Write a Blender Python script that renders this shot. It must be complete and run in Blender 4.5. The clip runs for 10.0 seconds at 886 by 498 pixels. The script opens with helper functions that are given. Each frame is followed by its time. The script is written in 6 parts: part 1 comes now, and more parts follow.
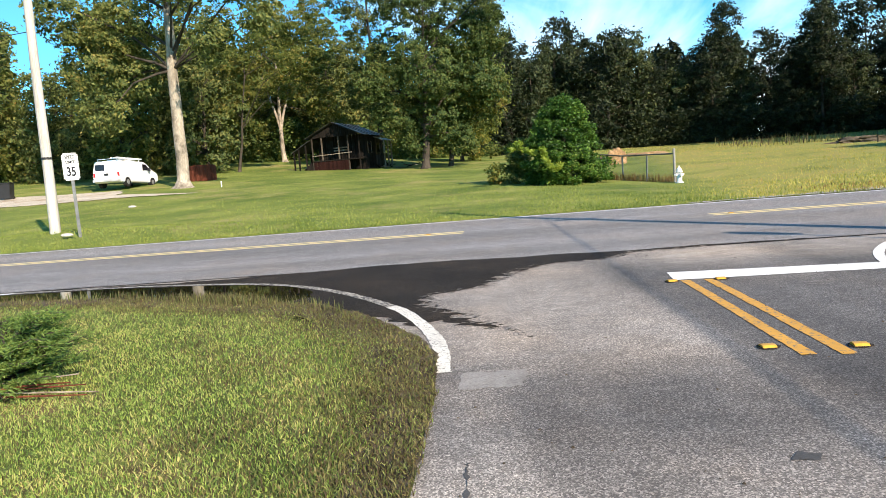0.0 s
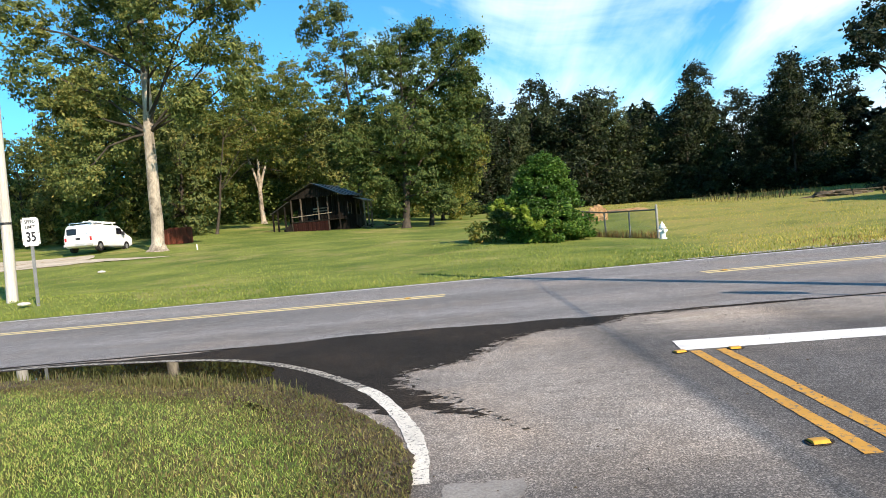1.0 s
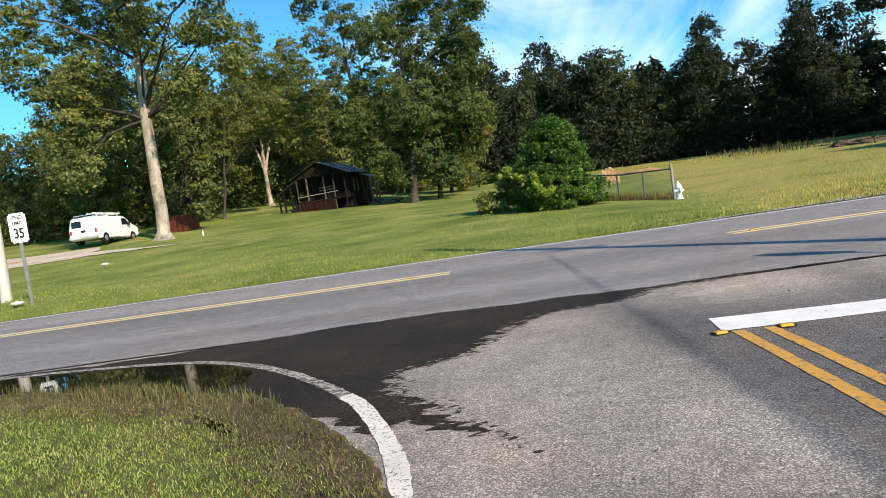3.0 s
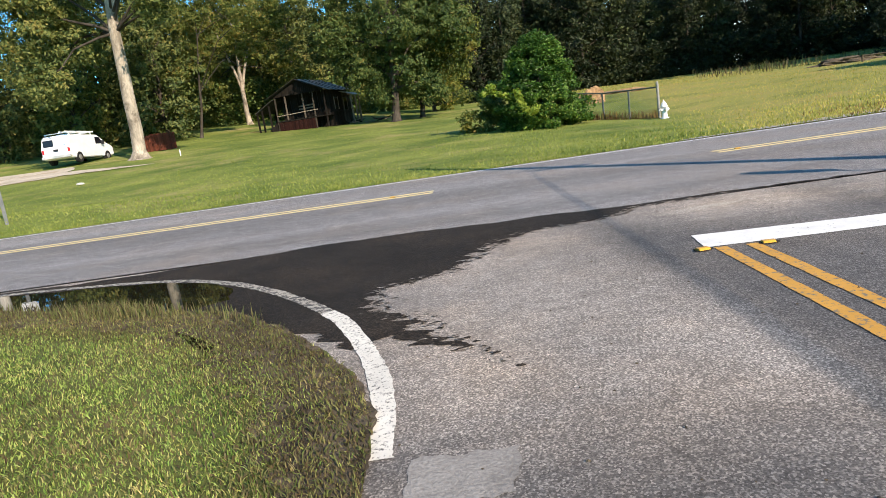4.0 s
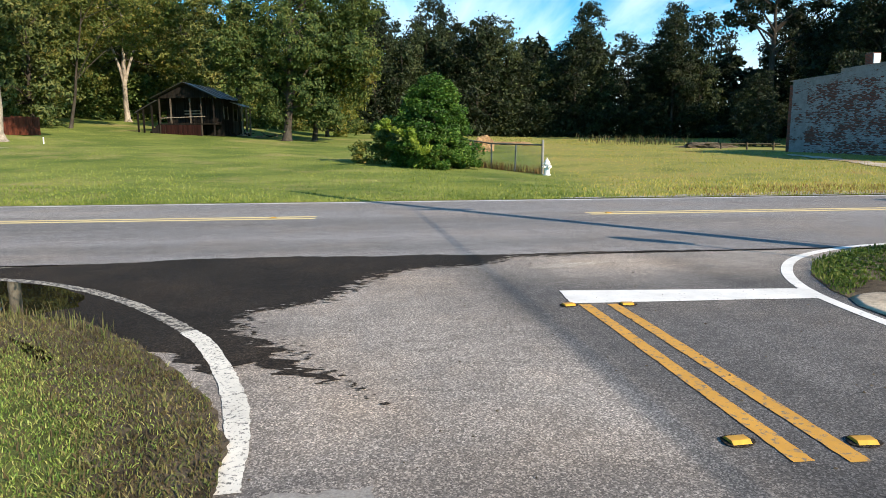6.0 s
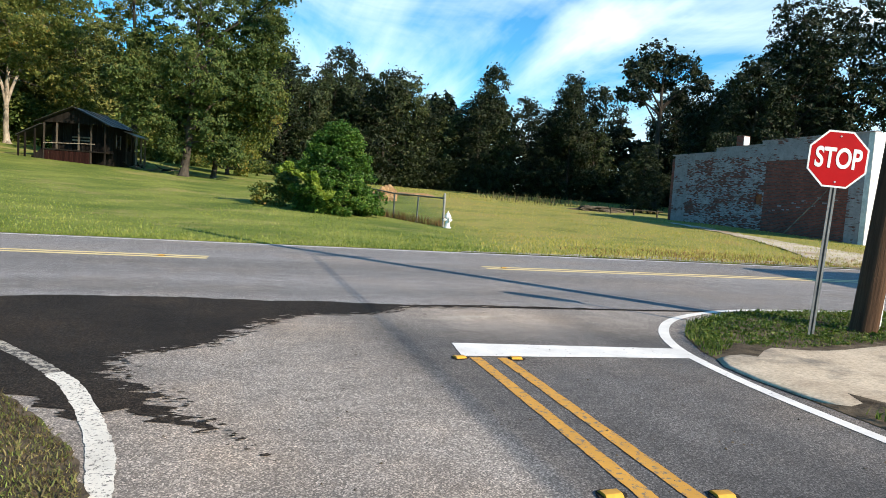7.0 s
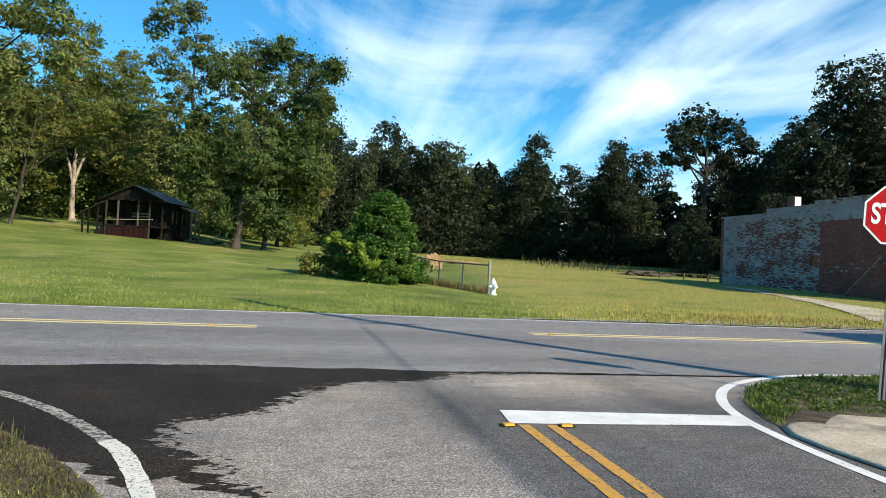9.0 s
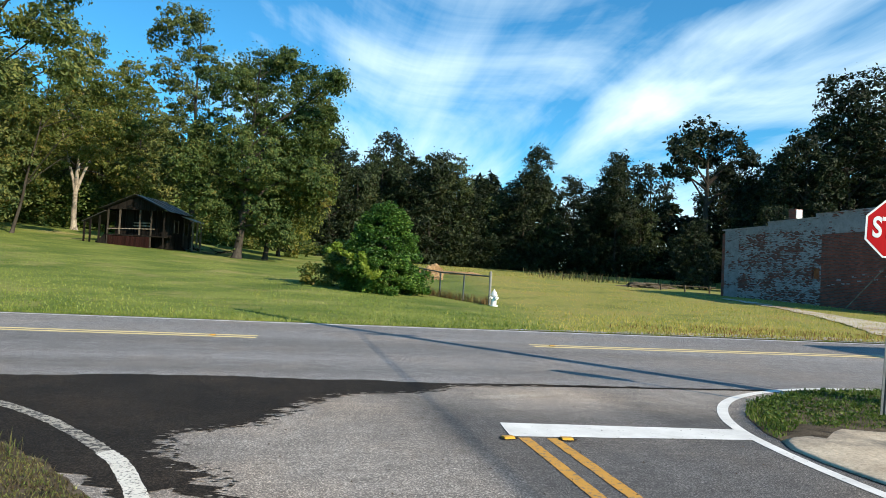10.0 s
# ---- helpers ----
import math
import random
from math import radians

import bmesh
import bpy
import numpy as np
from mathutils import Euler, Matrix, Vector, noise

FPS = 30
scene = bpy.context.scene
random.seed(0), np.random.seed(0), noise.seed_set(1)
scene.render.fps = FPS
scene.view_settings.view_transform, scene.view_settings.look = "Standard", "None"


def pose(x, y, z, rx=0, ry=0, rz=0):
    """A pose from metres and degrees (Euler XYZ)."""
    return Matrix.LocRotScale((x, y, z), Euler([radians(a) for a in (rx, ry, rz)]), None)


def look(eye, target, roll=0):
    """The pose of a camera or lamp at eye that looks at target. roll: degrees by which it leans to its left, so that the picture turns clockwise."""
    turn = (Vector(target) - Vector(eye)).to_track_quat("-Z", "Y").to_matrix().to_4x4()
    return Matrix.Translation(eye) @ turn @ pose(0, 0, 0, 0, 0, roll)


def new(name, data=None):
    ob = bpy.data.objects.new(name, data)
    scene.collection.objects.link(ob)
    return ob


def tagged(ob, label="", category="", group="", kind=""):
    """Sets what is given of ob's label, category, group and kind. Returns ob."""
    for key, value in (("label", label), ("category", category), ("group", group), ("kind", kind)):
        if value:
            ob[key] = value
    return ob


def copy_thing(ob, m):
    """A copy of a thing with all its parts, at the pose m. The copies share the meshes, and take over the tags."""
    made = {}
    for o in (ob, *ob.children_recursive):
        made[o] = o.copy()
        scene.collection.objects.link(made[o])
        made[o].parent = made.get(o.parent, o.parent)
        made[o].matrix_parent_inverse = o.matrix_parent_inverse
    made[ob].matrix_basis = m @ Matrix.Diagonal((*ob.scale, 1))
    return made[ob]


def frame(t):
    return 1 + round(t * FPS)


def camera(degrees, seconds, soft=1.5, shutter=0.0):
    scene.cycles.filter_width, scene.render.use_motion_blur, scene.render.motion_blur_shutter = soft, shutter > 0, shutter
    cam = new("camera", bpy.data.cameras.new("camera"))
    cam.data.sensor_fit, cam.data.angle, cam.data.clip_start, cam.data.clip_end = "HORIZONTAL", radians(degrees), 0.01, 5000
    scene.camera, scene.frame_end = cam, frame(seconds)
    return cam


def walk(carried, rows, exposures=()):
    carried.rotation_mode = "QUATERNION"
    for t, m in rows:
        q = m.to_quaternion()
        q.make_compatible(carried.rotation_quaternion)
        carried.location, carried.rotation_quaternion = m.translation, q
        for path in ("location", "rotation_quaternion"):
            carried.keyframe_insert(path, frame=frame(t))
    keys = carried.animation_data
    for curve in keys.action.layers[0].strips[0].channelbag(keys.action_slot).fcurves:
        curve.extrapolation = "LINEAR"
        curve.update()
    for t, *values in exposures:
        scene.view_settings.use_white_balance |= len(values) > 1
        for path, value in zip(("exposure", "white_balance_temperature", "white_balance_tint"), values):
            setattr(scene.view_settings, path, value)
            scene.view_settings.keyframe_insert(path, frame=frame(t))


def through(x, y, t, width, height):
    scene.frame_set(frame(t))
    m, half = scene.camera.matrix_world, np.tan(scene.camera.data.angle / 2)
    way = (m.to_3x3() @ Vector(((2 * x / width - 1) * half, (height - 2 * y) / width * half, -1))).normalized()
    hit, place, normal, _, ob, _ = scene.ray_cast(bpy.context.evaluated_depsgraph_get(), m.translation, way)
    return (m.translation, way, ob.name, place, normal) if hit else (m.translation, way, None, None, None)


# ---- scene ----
cam = camera(67.3, 10.0, soft=0.5)
PATH = [
    (0, (0.349, -1.863, 1.316), (0.17, 0.114, 1.084), -4.6),
    (0.5, (0.319, -1.505, 1.328), (0.162, 0.482, 1.181), -4.7),
    (1, (0.329, -1.063, 1.328), (0.218, 0.932, 1.266), -5.4),
    (1.5, (0.383, -0.589, 1.32), (0.254, 1.405, 1.26), -5.6),
    (2, (0.434, -0.244, 1.322), (0.249, 1.741, 1.199), -5.8),
    (2.2, (0.449, -0.182, 1.322), (0.27, 1.807, 1.23), -6.8),
    (3.3, (0.454, -0.084, 1.295), (0.299, 1.9, 1.094), -8.9),
    (3.5, (0.46, -0.06, 1.28), (0.308, 1.917, 1.02), -9.2),
    (4, (0.44, -0.02, 1.265), (0.3, 1.939, 0.886), -8.5),
    (4.5, (0.425, -0.035, 1.287), (0.29, 1.946, 1.049), -6.4),
    (5, (0.427, -0.047, 1.299), (0.296, 1.946, 1.193), -4.1),
    (5.5, (0.424, -0.041, 1.293), (0.423, 1.952, 1.131), -2.6),
    (6, (0.442, -0.022, 1.286), (0.67, 1.94, 0.977), -0.2),
    (6.2, (0.447, -0.028, 1.296), (0.848, 1.912, 1.026), 1.6),
    (7.3, (0.466, -0.061, 1.297), (0.99, 1.866, 1.164), 3.7),
    (7.5, (0.467, -0.063, 1.297), (0.98, 1.866, 1.18), 3.6),
    (8, (0.47, -0.056, 1.282), (0.891, 1.9, 1.2), 3.1),
    (8.5, (0.474, -0.052, 1.269), (0.878, 1.906, 1.207), 2.8),
    (9, (0.466, -0.061, 1.27), (0.846, 1.902, 1.312), 2.7),
    (9.5, (0.467, -0.06, 1.274), (0.841, 1.903, 1.342), 2.7),
    (10, (0.468, -0.06, 1.278), (0.843, 1.903, 1.352), 3),
]
walk(cam, [(t, look(eye, target, roll)) for t, eye, target, roll in PATH], exposures=[(0, 0.55, 6650, 14), (1, 0.43, 6650, 14), (2, 0.36, 6650, 14), (3.5, 0.22, 6650, 15), (4, 0.36, 6650, 15), (4.5, 0.49, 6650, 15), (5, 0.45, 6650, 14), (6, 0.31, 6600, 12), (7.5, 0.29, 6550, 11), (9, 0.2, 6450, 9), (10, 0.16, 6400, 8)])

# ---- world, sun, exposure ----
SUN_DIR = Vector((0.63, -0.78, 0.58)).normalized()
sun = new("sun", bpy.data.lights.new("sun", "SUN"))
sun.data.energy, sun.data.angle, sun.data.color = 6.5, radians(0.6), (1.0, 0.855, 0.66)
sun.matrix_world = look(SUN_DIR * 50, (0, 0, 0))

world = bpy.data.worlds.new("sky")
scene.world = world
world.use_nodes = True
wn, wl = world.node_tree.nodes, world.node_tree.links
wn.clear()


def wnode(kind, **values):
    n = wn.new(kind)
    for k, v in values.items():
        n.inputs[k].default_value = v
    return n


def wmath(op, a, b):
    n = wn.new("ShaderNodeMath")
    n.operation = op
    for k, v in ((0, a), (1, b)):
        if isinstance(v, (int, float)):
            n.inputs[k].default_value = v
        else:
            wl.new(v, n.inputs[k])
    return n.outputs[0]


sky = wn.new("ShaderNodeTexSky")
sky.sky_type, sky.sun_disc = "NISHITA", False
sky.sun_elevation, sky.sun_rotation = math.asin(SUN_DIR.z), math.atan2(0.63, -0.78)
sky.air_density, sky.dust_density, sky.ozone_density = 1.0, 0.4, 2.0
tc = wn.new("ShaderNodeTexCoord")
sep = wn.new("ShaderNodeSeparateXYZ")
wl.new(tc.outputs["Generated"], sep.inputs[0])
high = wmath("ADD", wmath("MAXIMUM", sep.outputs["Z"], 0.0), 0.12)
flat = wn.new("ShaderNodeCombineXYZ")
wl.new(wmath("DIVIDE", sep.outputs["X"], high), flat.inputs[0])
wl.new(wmath("DIVIDE", sep.outputs["Y"], high), flat.inputs[1])
turned = wn.new("ShaderNodeMapping")
turned.inputs["Rotation"].default_value = (0, 0, radians(-12))
turned.inputs["Scale"].default_value = (0.85, 0.42, 1)
wl.new(flat.outputs[0], turned.inputs[0])
cirrus = wnode("ShaderNodeTexNoise", Scale=1.0, Detail=7.0, Roughness=0.54, Distortion=0.9)
wl.new(turned.outputs[0], cirrus.inputs["Vector"])
streak = wn.new("ShaderNodeMapping")
streak.inputs["Rotation"].default_value = (0, 0, radians(10))
streak.inputs["Scale"].default_value = (2.6, 0.22, 1)
wl.new(flat.outputs[0], streak.inputs[0])
wisps = wnode("ShaderNodeTexNoise", Scale=1.1, Detail=6.0, Roughness=0.6, Distortion=0.3)
wl.new(streak.outputs[0], wisps.inputs["Vector"])
both = wmath("ADD", wmath("MULTIPLY", cirrus.outputs[0], 0.78), wmath("MULTIPLY", wisps.outputs[0], 0.22))
low = wmath("MULTIPLY", wmath("SUBTRACT", 0.42, sep.outputs["Z"]), 0.26)
ramp = wn.new("ShaderNodeValToRGB")
ramp.color_ramp.elements[0].position, ramp.color_ramp.elements[1].position = 0.45, 0.66
clear_left = wmath("MULTIPLY", wmath("MINIMUM", wmath("MAXIMUM", wmath("SUBTRACT", 0.08, sep.outputs["X"]), 0.0), 0.4), 0.62)
clear_back = wmath("MULTIPLY", wmath("MINIMUM", wmath("MAXIMUM", wmath("SUBTRACT", 0.2, sep.outputs["Y"]), 0.0), 0.5), 0.28)
wl.new(wmath("SUBTRACT", wmath("SUBTRACT", wmath("ADD", both, low), clear_left), clear_back), ramp.inputs[0])
tint = wn.new("ShaderNodeMix")
tint.data_type, tint.blend_type = "RGBA", "MULTIPLY"
tint.inputs[0].default_value = 1.0
wl.new(sky.outputs[0], tint.inputs["A"])
tint.inputs["B"].default_value = (0.42, 1.16, 1.46, 1)
mixed = wn.new("ShaderNodeMix")
mixed.data_type = "RGBA"
wl.new(ramp.outputs[0], mixed.inputs[0])
wl.new(tint.outputs["Result"], mixed.inputs["A"])
mixed.inputs["B"].default_value = (8.6, 10.2, 10.8, 1)
back = wnode("ShaderNodeBackground", Strength=0.118)
wl.new(mixed.outputs["Result"], back.inputs[0])
wout = wn.new("ShaderNodeOutputWorld")
wl.new(back.outputs[0], wout.inputs[0])


# ---- materials ----
def blank(name):
    m = bpy.data.materials.new(name)
    m.use_nodes = True
    nt = m.node_tree
    return m, nt.nodes, nt.links, nt.nodes["Principled BSDF"]


def rgba(c):
    return (*c, 1)


def noise_node(n, l, coord, scale, detail=5.0, rough=0.6, stretch=None):
    tex = n.new("ShaderNodeTexNoise")
    tex.inputs["Scale"].default_value, tex.inputs["Detail"].default_value, tex.inputs["Roughness"].default_value = scale, detail, rough
    if stretch:
        mp = n.new("ShaderNodeMapping")
        mp.inputs["Scale"].default_value = stretch
        l.new(coord, mp.inputs[0])
        coord = mp.outputs[0]
    l.new(coord, tex.inputs["Vector"])
    return tex.outputs[0]


def ramp_node(n, l, fac, stops):
    r = n.new("ShaderNodeValToRGB")
    els = r.color_ramp.elements
    while len(els) < len(stops):
        els.new(0.5)
    for e, (p, c) in zip(els, stops):
        e.position, e.color = p, rgba(c) if not isinstance(c, (int, float)) else (c, c, c, 1)
    l.new(fac, r.inputs[0])
    return r.outputs[0]


def mix_node(n, l, fac, a, b, blend="MIX"):
    m = n.new("ShaderNodeMix")
    m.data_type, m.blend_type = "RGBA", blend
    for socket, v in ((m.inputs[0], fac), (m.inputs["A"], a), (m.inputs["B"], b)):
        if isinstance(v, (int, float)):
            socket.default_value = v
        elif isinstance(v, tuple):
            socket.default_value = rgba(v)
        else:
            l.new(v, socket)
    return m.outputs["Result"]


def bump_node(n, l, bsdf, height, strength, distance=0.01):
    b = n.new("ShaderNodeBump")
    b.inputs["Strength"].default_value, b.inputs["Distance"].default_value = strength, distance
    l.new(height, b.inputs["Height"])
    l.new(b.outputs[0], bsdf.inputs["Normal"])


def rough_mat(name, c1, c2, scale=4.0, rough=0.85, bump=0.3, fine=40.0, metal=0.0, stretch=None, c3=None, vary=0.0):
    """Two colours by a coarse noise, darkened and lightened by a fine one; an optional third colour in stains."""
    m, n, l, b = blank(name)
    co = n.new("ShaderNodeTexCoord").outputs["Object"]
    big = noise_node(n, l, co, scale, stretch=stretch)
    small = noise_node(n, l, co, fine, 3.0, 0.7, stretch)
    col = ramp_node(n, l, big, [(0.32, c1), (0.68, c2)])
    if c3:
        spots = ramp_node(n, l, noise_node(n, l, co, scale * 0.6, 6.0, 0.7), [(0.52, 0.0), (0.66, 1.0)])
        col = mix_node(n, l, spots, col, c3)
    col = mix_node(n, l, 0.55, col, ramp_node(n, l, small, [(0.3, (0.45,) * 3), (0.7, (1.3,) * 3)]), "MULTIPLY")
    if vary:
        info = n.new("ShaderNodeObjectInfo").outputs["Random"]
        col = mix_node(n, l, vary, col, ramp_node(n, l, info, [(0.0, (0.4,) * 3), (1.0, (1.5,) * 3)]), "MULTIPLY")
    l.new(col, b.inputs["Base Color"])
    b.inputs["Roughness"].default_value, b.inputs["Metallic"].default_value = rough, metal
    b.inputs["Specular IOR Level"].default_value = 0.15 if rough > 0.8 else 0.4
    bump_node(n, l, b, small, bump, 0.02)
    return m


def leaf_mat(name, stops, through=0.35, gloss=0.55, patches=0.35, spread=0.6):
    """Leaves of many tints, some light passing through them."""
    m, n, l, b = blank(name)
    isl = n.new("ShaderNodeNewGeometry").outputs["Random Per Island"]
    co = n.new("ShaderNodeTexCoord").outputs["Object"]
    patch = noise_node(n, l, co, patches, 4.0)
    mixv = n.new("ShaderNodeMath")
    mixv.operation = "MULTIPLY_ADD"
    l.new(patch, mixv.inputs[0])
    mixv.inputs[1].default_value = 1.1
    add = n.new("ShaderNodeMath")
    add.operation = "MULTIPLY_ADD"
    l.new(isl, add.inputs[0])
    add.inputs[1].default_value, add.inputs[2].default_value = spread, -0.02 - 0.52 * spread
    l.new(add.outputs[0], mixv.inputs[2])
    col = ramp_node(n, l, mixv.outputs[0], stops)
    info = n.new("ShaderNodeObjectInfo").outputs["Random"]
    col = mix_node(n, l, 0.5, col, ramp_node(n, l, info, [(0.0, (0.6, 0.65, 0.7)), (1.0, (1.35, 1.25, 1.1))]), "MULTIPLY")
    l.new(col, b.inputs["Base Color"])
    b.inputs["Roughness"].default_value, b.inputs["Specular IOR Level"].default_value = gloss, 0.22
    tr = n.new("ShaderNodeBsdfTranslucent")
    l.new(mix_node(n, l, 1.0, col, (1.3, 1.35, 0.6), "MULTIPLY"), tr.inputs[0])
    mx = n.new("ShaderNodeMixShader")
    mx.inputs[0].default_value = through
    l.new(b.outputs[0], mx.inputs[1])
    l.new(tr.outputs[0], mx.inputs[2])
    l.new(mx.outputs[0], n["Material Output"].inputs[0])
    return m


def plain_mat(name, c, rough=0.5, metal=0.0, dirt=0.25, coat=0.0):
    """Paint or plastic with slight soiling."""
    m, n, l, b = blank(name)
    co = n.new("ShaderNodeTexCoord").outputs["Object"]
    d = ramp_node(n, l, noise_node(n, l, co, 3.0, 8.0, 0.7), [(0.35, tuple(v * (1 - dirt) for v in c)), (0.6, c)])
    l.new(d, b.inputs["Base Color"])
    b.inputs["Roughness"].default_value, b.inputs["Metallic"].default_value = rough, metal
    b.inputs["Coat Weight"].default_value = coat
    return m


def asphalt_mat(name, dark, light, patch_scale, stretch, warm, crack=0.12, streak=False):
    """Worn chip-seal: pale stones in dark binder, worn tracks, warm dust and hair cracks."""
    m, n, l, b = blank(name)
    co = n.new("ShaderNodeTexCoord").outputs["Object"]
    vor = n.new("ShaderNodeTexVoronoi")
    vor.inputs["Scale"].default_value = 135.0
    l.new(co, vor.inputs["Vector"])
    stones = ramp_node(n, l, vor.outputs["Color"], [(0.15, tuple(v * 0.55 for v in dark)), (0.55, dark), (0.95, light)])
    grit = noise_node(n, l, co, 60.0, 4.0, 0.75)
    col = mix_node(n, l, 0.6, stones, ramp_node(n, l, grit, [(0.32, (0.38,) * 3), (0.68, (1.55,) * 3)]), "MULTIPLY")
    wear = ramp_node(n, l, noise_node(n, l, co, patch_scale, 5.0, 0.55, stretch), [(0.33, (0.68,) * 3), (0.68, (1.3,) * 3)])
    col = mix_node(n, l, 0.9, col, wear, "MULTIPLY")
    mott = ramp_node(n, l, noise_node(n, l, co, 5.0, 6.0, 0.75, (0.5, 1.0, 1)), [(0.3, (0.72,) * 3), (0.7, (1.25,) * 3)])
    col = mix_node(n, l, 0.85, col, mott, "MULTIPLY")
    if streak:
        # a darker lane with a soft uneven edge
        sp = n.new("ShaderNodeSeparateXYZ")
        l.new(co, sp.inputs[0])
        off = n.new("ShaderNodeMath")
        off.operation = "MULTIPLY_ADD"
        l.new(sp.outputs[1], off.inputs[0])
        off.inputs[1].default_value = 0.135
        l.new(sp.outputs[0], off.inputs[2])
        wob = n.new("ShaderNodeMath")
        wob.operation = "MULTIPLY_ADD"
        l.new(noise_node(n, l, co, 2.5, 5.0, 0.7), wob.inputs[0])
        wob.inputs[1].default_value = 0.22
        l.new(off.outputs[0], wob.inputs[2])
        def mapped(value, lo, hi):
            mr = n.new("ShaderNodeMapRange")
            mr.interpolation_type = "SMOOTHSTEP"
            l.new(value, mr.inputs[0])
            mr.inputs[1].default_value, mr.inputs[2].default_value = lo, hi
            return mr.outputs[0]
        def times(a, b):
            q = n.new("ShaderNodeMath")
            q.operation = "MULTIPLY"
            l.new(a, q.inputs[0])
            l.new(b, q.inputs[1])
            return q.outputs[0]
        near = mapped(sp.outputs[1], 7.0, 5.6)
        lane = times(mapped(wob.outputs[0], 2.12, 2.65), near)
        col = mix_node(n, l, lane, col, mix_node(n, l, 1.0, col, (0.45, 0.475, 0.515), "MULTIPLY"))
        foot = times(mapped(sp.outputs[1], 3.0, 1.8), mapped(sp.outputs[1], 0.4, 1.5))
        col = mix_node(n, l, foot, col, mix_node(n, l, 1.0, col, (0.50, 0.52, 0.55), "MULTIPLY"))
        verge = times(mapped(wob.outputs[0], 0.85, 0.5), mapped(sp.outputs[1], 2.3, 1.9))
        col = mix_node(n, l, verge, col, mix_node(n, l, 1.0, col, (1.5, 1.5, 1.48), "MULTIPLY"))
    dust = ramp_node(n, l, noise_node(n, l, co, 0.45, 5.0, 0.6), [(0.46, 0.0), (0.7, 0.75)])
    col = mix_node(n, l, dust, col, mix_node(n, l, 1.0, col, warm, "MULTIPLY"))
    net = n.new("ShaderNodeTexVoronoi")
    net.feature = "DISTANCE_TO_EDGE"
    net.inputs["Scale"].default_value = 0.55
    warp = mix_node(n, l, 0.16, co, n.new("ShaderNodeTexNoise").outputs[1])
    l.new(warp, net.inputs["Vector"])
    hair = ramp_node(n, l, net.outputs["Distance"], [(0.0, (1 - crack,) * 3), (0.006, (1.0,) * 3)])
    col = mix_node(n, l, 1.0, col, hair, "MULTIPLY")
    l.new(col, b.inputs["Base Color"])
    b.inputs["Roughness"].default_value, b.inputs["Specular IOR Level"].default_value = 0.86, 0.35
    bump_node(n, l, b, grit, 0.5, 0.012)
    return m


M_MAIN = asphalt_mat("main_road_asphalt", (0.186, 0.178, 0.176), (0.49, 0.465, 0.455), 0.5, (0.12, 1.0, 1), (1.15, 1.03, 0.9))
M_SIDE = asphalt_mat("side_road_asphalt", (0.232, 0.208, 0.187), (0.60, 0.535, 0.475), 0.7, (1.0, 0.35, 1), (1.4, 1.25, 1.08), streak=True)
M_WET = asphalt_mat("wet_asphalt", (0.019, 0.0155, 0.0125), (0.08, 0.066, 0.052), 0.9, (1.0, 1.0, 1), (1.35, 1.15, 0.95), 0.3)
M_WET.node_tree.nodes["Principled BSDF"].inputs["Specular IOR Level"].default_value = 0.15
M_DAMP = rough_mat("damp_silt", (0.03, 0.026, 0.02), (0.06, 0.05, 0.04), 3.0, 0.7, 0.4, 50.0)
M_DUST = rough_mat("pale_grit", (0.30, 0.285, 0.26), (0.42, 0.40, 0.37), 3.0, 0.9, 0.4, 60.0)
M_SMEAR = asphalt_mat("gritty_asphalt", (0.30, 0.27, 0.24), (0.68, 0.61, 0.54), 0.7, (1.0, 0.35, 1), (1.2, 1.12, 1.0))
M_PATCH = rough_mat("patched_asphalt", (0.22, 0.205, 0.19), (0.34, 0.32, 0.295), 3.0, 0.9, 0.4, 60.0)
M_TAR = rough_mat("tar_seam", (0.045, 0.044, 0.043), (0.09, 0.088, 0.086), 2.0, 0.8, 0.3, 40.0)


def paint_mat(name, c, under, worn, fine=22.0):
    """Road paint, worn through to the asphalt in flecks."""
    m, n, l, b = blank(name)
    co = n.new("ShaderNodeTexCoord").outputs["Object"]
    flecks = noise_node(n, l, co, fine, 8.0, 0.72)
    hole = ramp_node(n, l, flecks, [(worn, 1.0), (worn + 0.06, 0.0)])
    tone = ramp_node(n, l, noise_node(n, l, co, 2.5, 6.0, 0.7), [(0.3, tuple(v * 0.72 for v in c)), (0.65, c)])
    l.new(mix_node(n, l, hole, tone, under), b.inputs["Base Color"])
    b.inputs["Roughness"].default_value = 0.75
    bump_node(n, l, b, flecks, 0.3, 0.01)
    return m


M_WHITE_LINE = paint_mat("white_road_paint", (0.80, 0.79, 0.76), (0.2, 0.195, 0.19), 0.33)
M_WORN_LINE = paint_mat("worn_white_paint", (0.76, 0.72, 0.64), (0.10, 0.095, 0.085), 0.40, 46.0)
M_FAINT_LINE = paint_mat("dirty_worn_paint", (0.46, 0.42, 0.35), (0.06, 0.055, 0.05), 0.47)
M_YELLOW_LINE = paint_mat("yellow_road_paint", (0.60, 0.31, 0.045), (0.16, 0.14, 0.11), 0.40)
M_FARYELLOW = paint_mat("yellow_centre_paint", (0.80, 0.64, 0.32), (0.2, 0.19, 0.17), 0.33)
M_MARKER = plain_mat("amber_marker_plastic", (0.68, 0.36, 0.035), 0.45, 0.0, 0.5)
M_LAWN = rough_mat("lawn_soil", (0.055, 0.072, 0.018), (0.13, 0.145, 0.044), 1.4, 0.95, 0.9, 40.0, c3=(0.16, 0.115, 0.06))
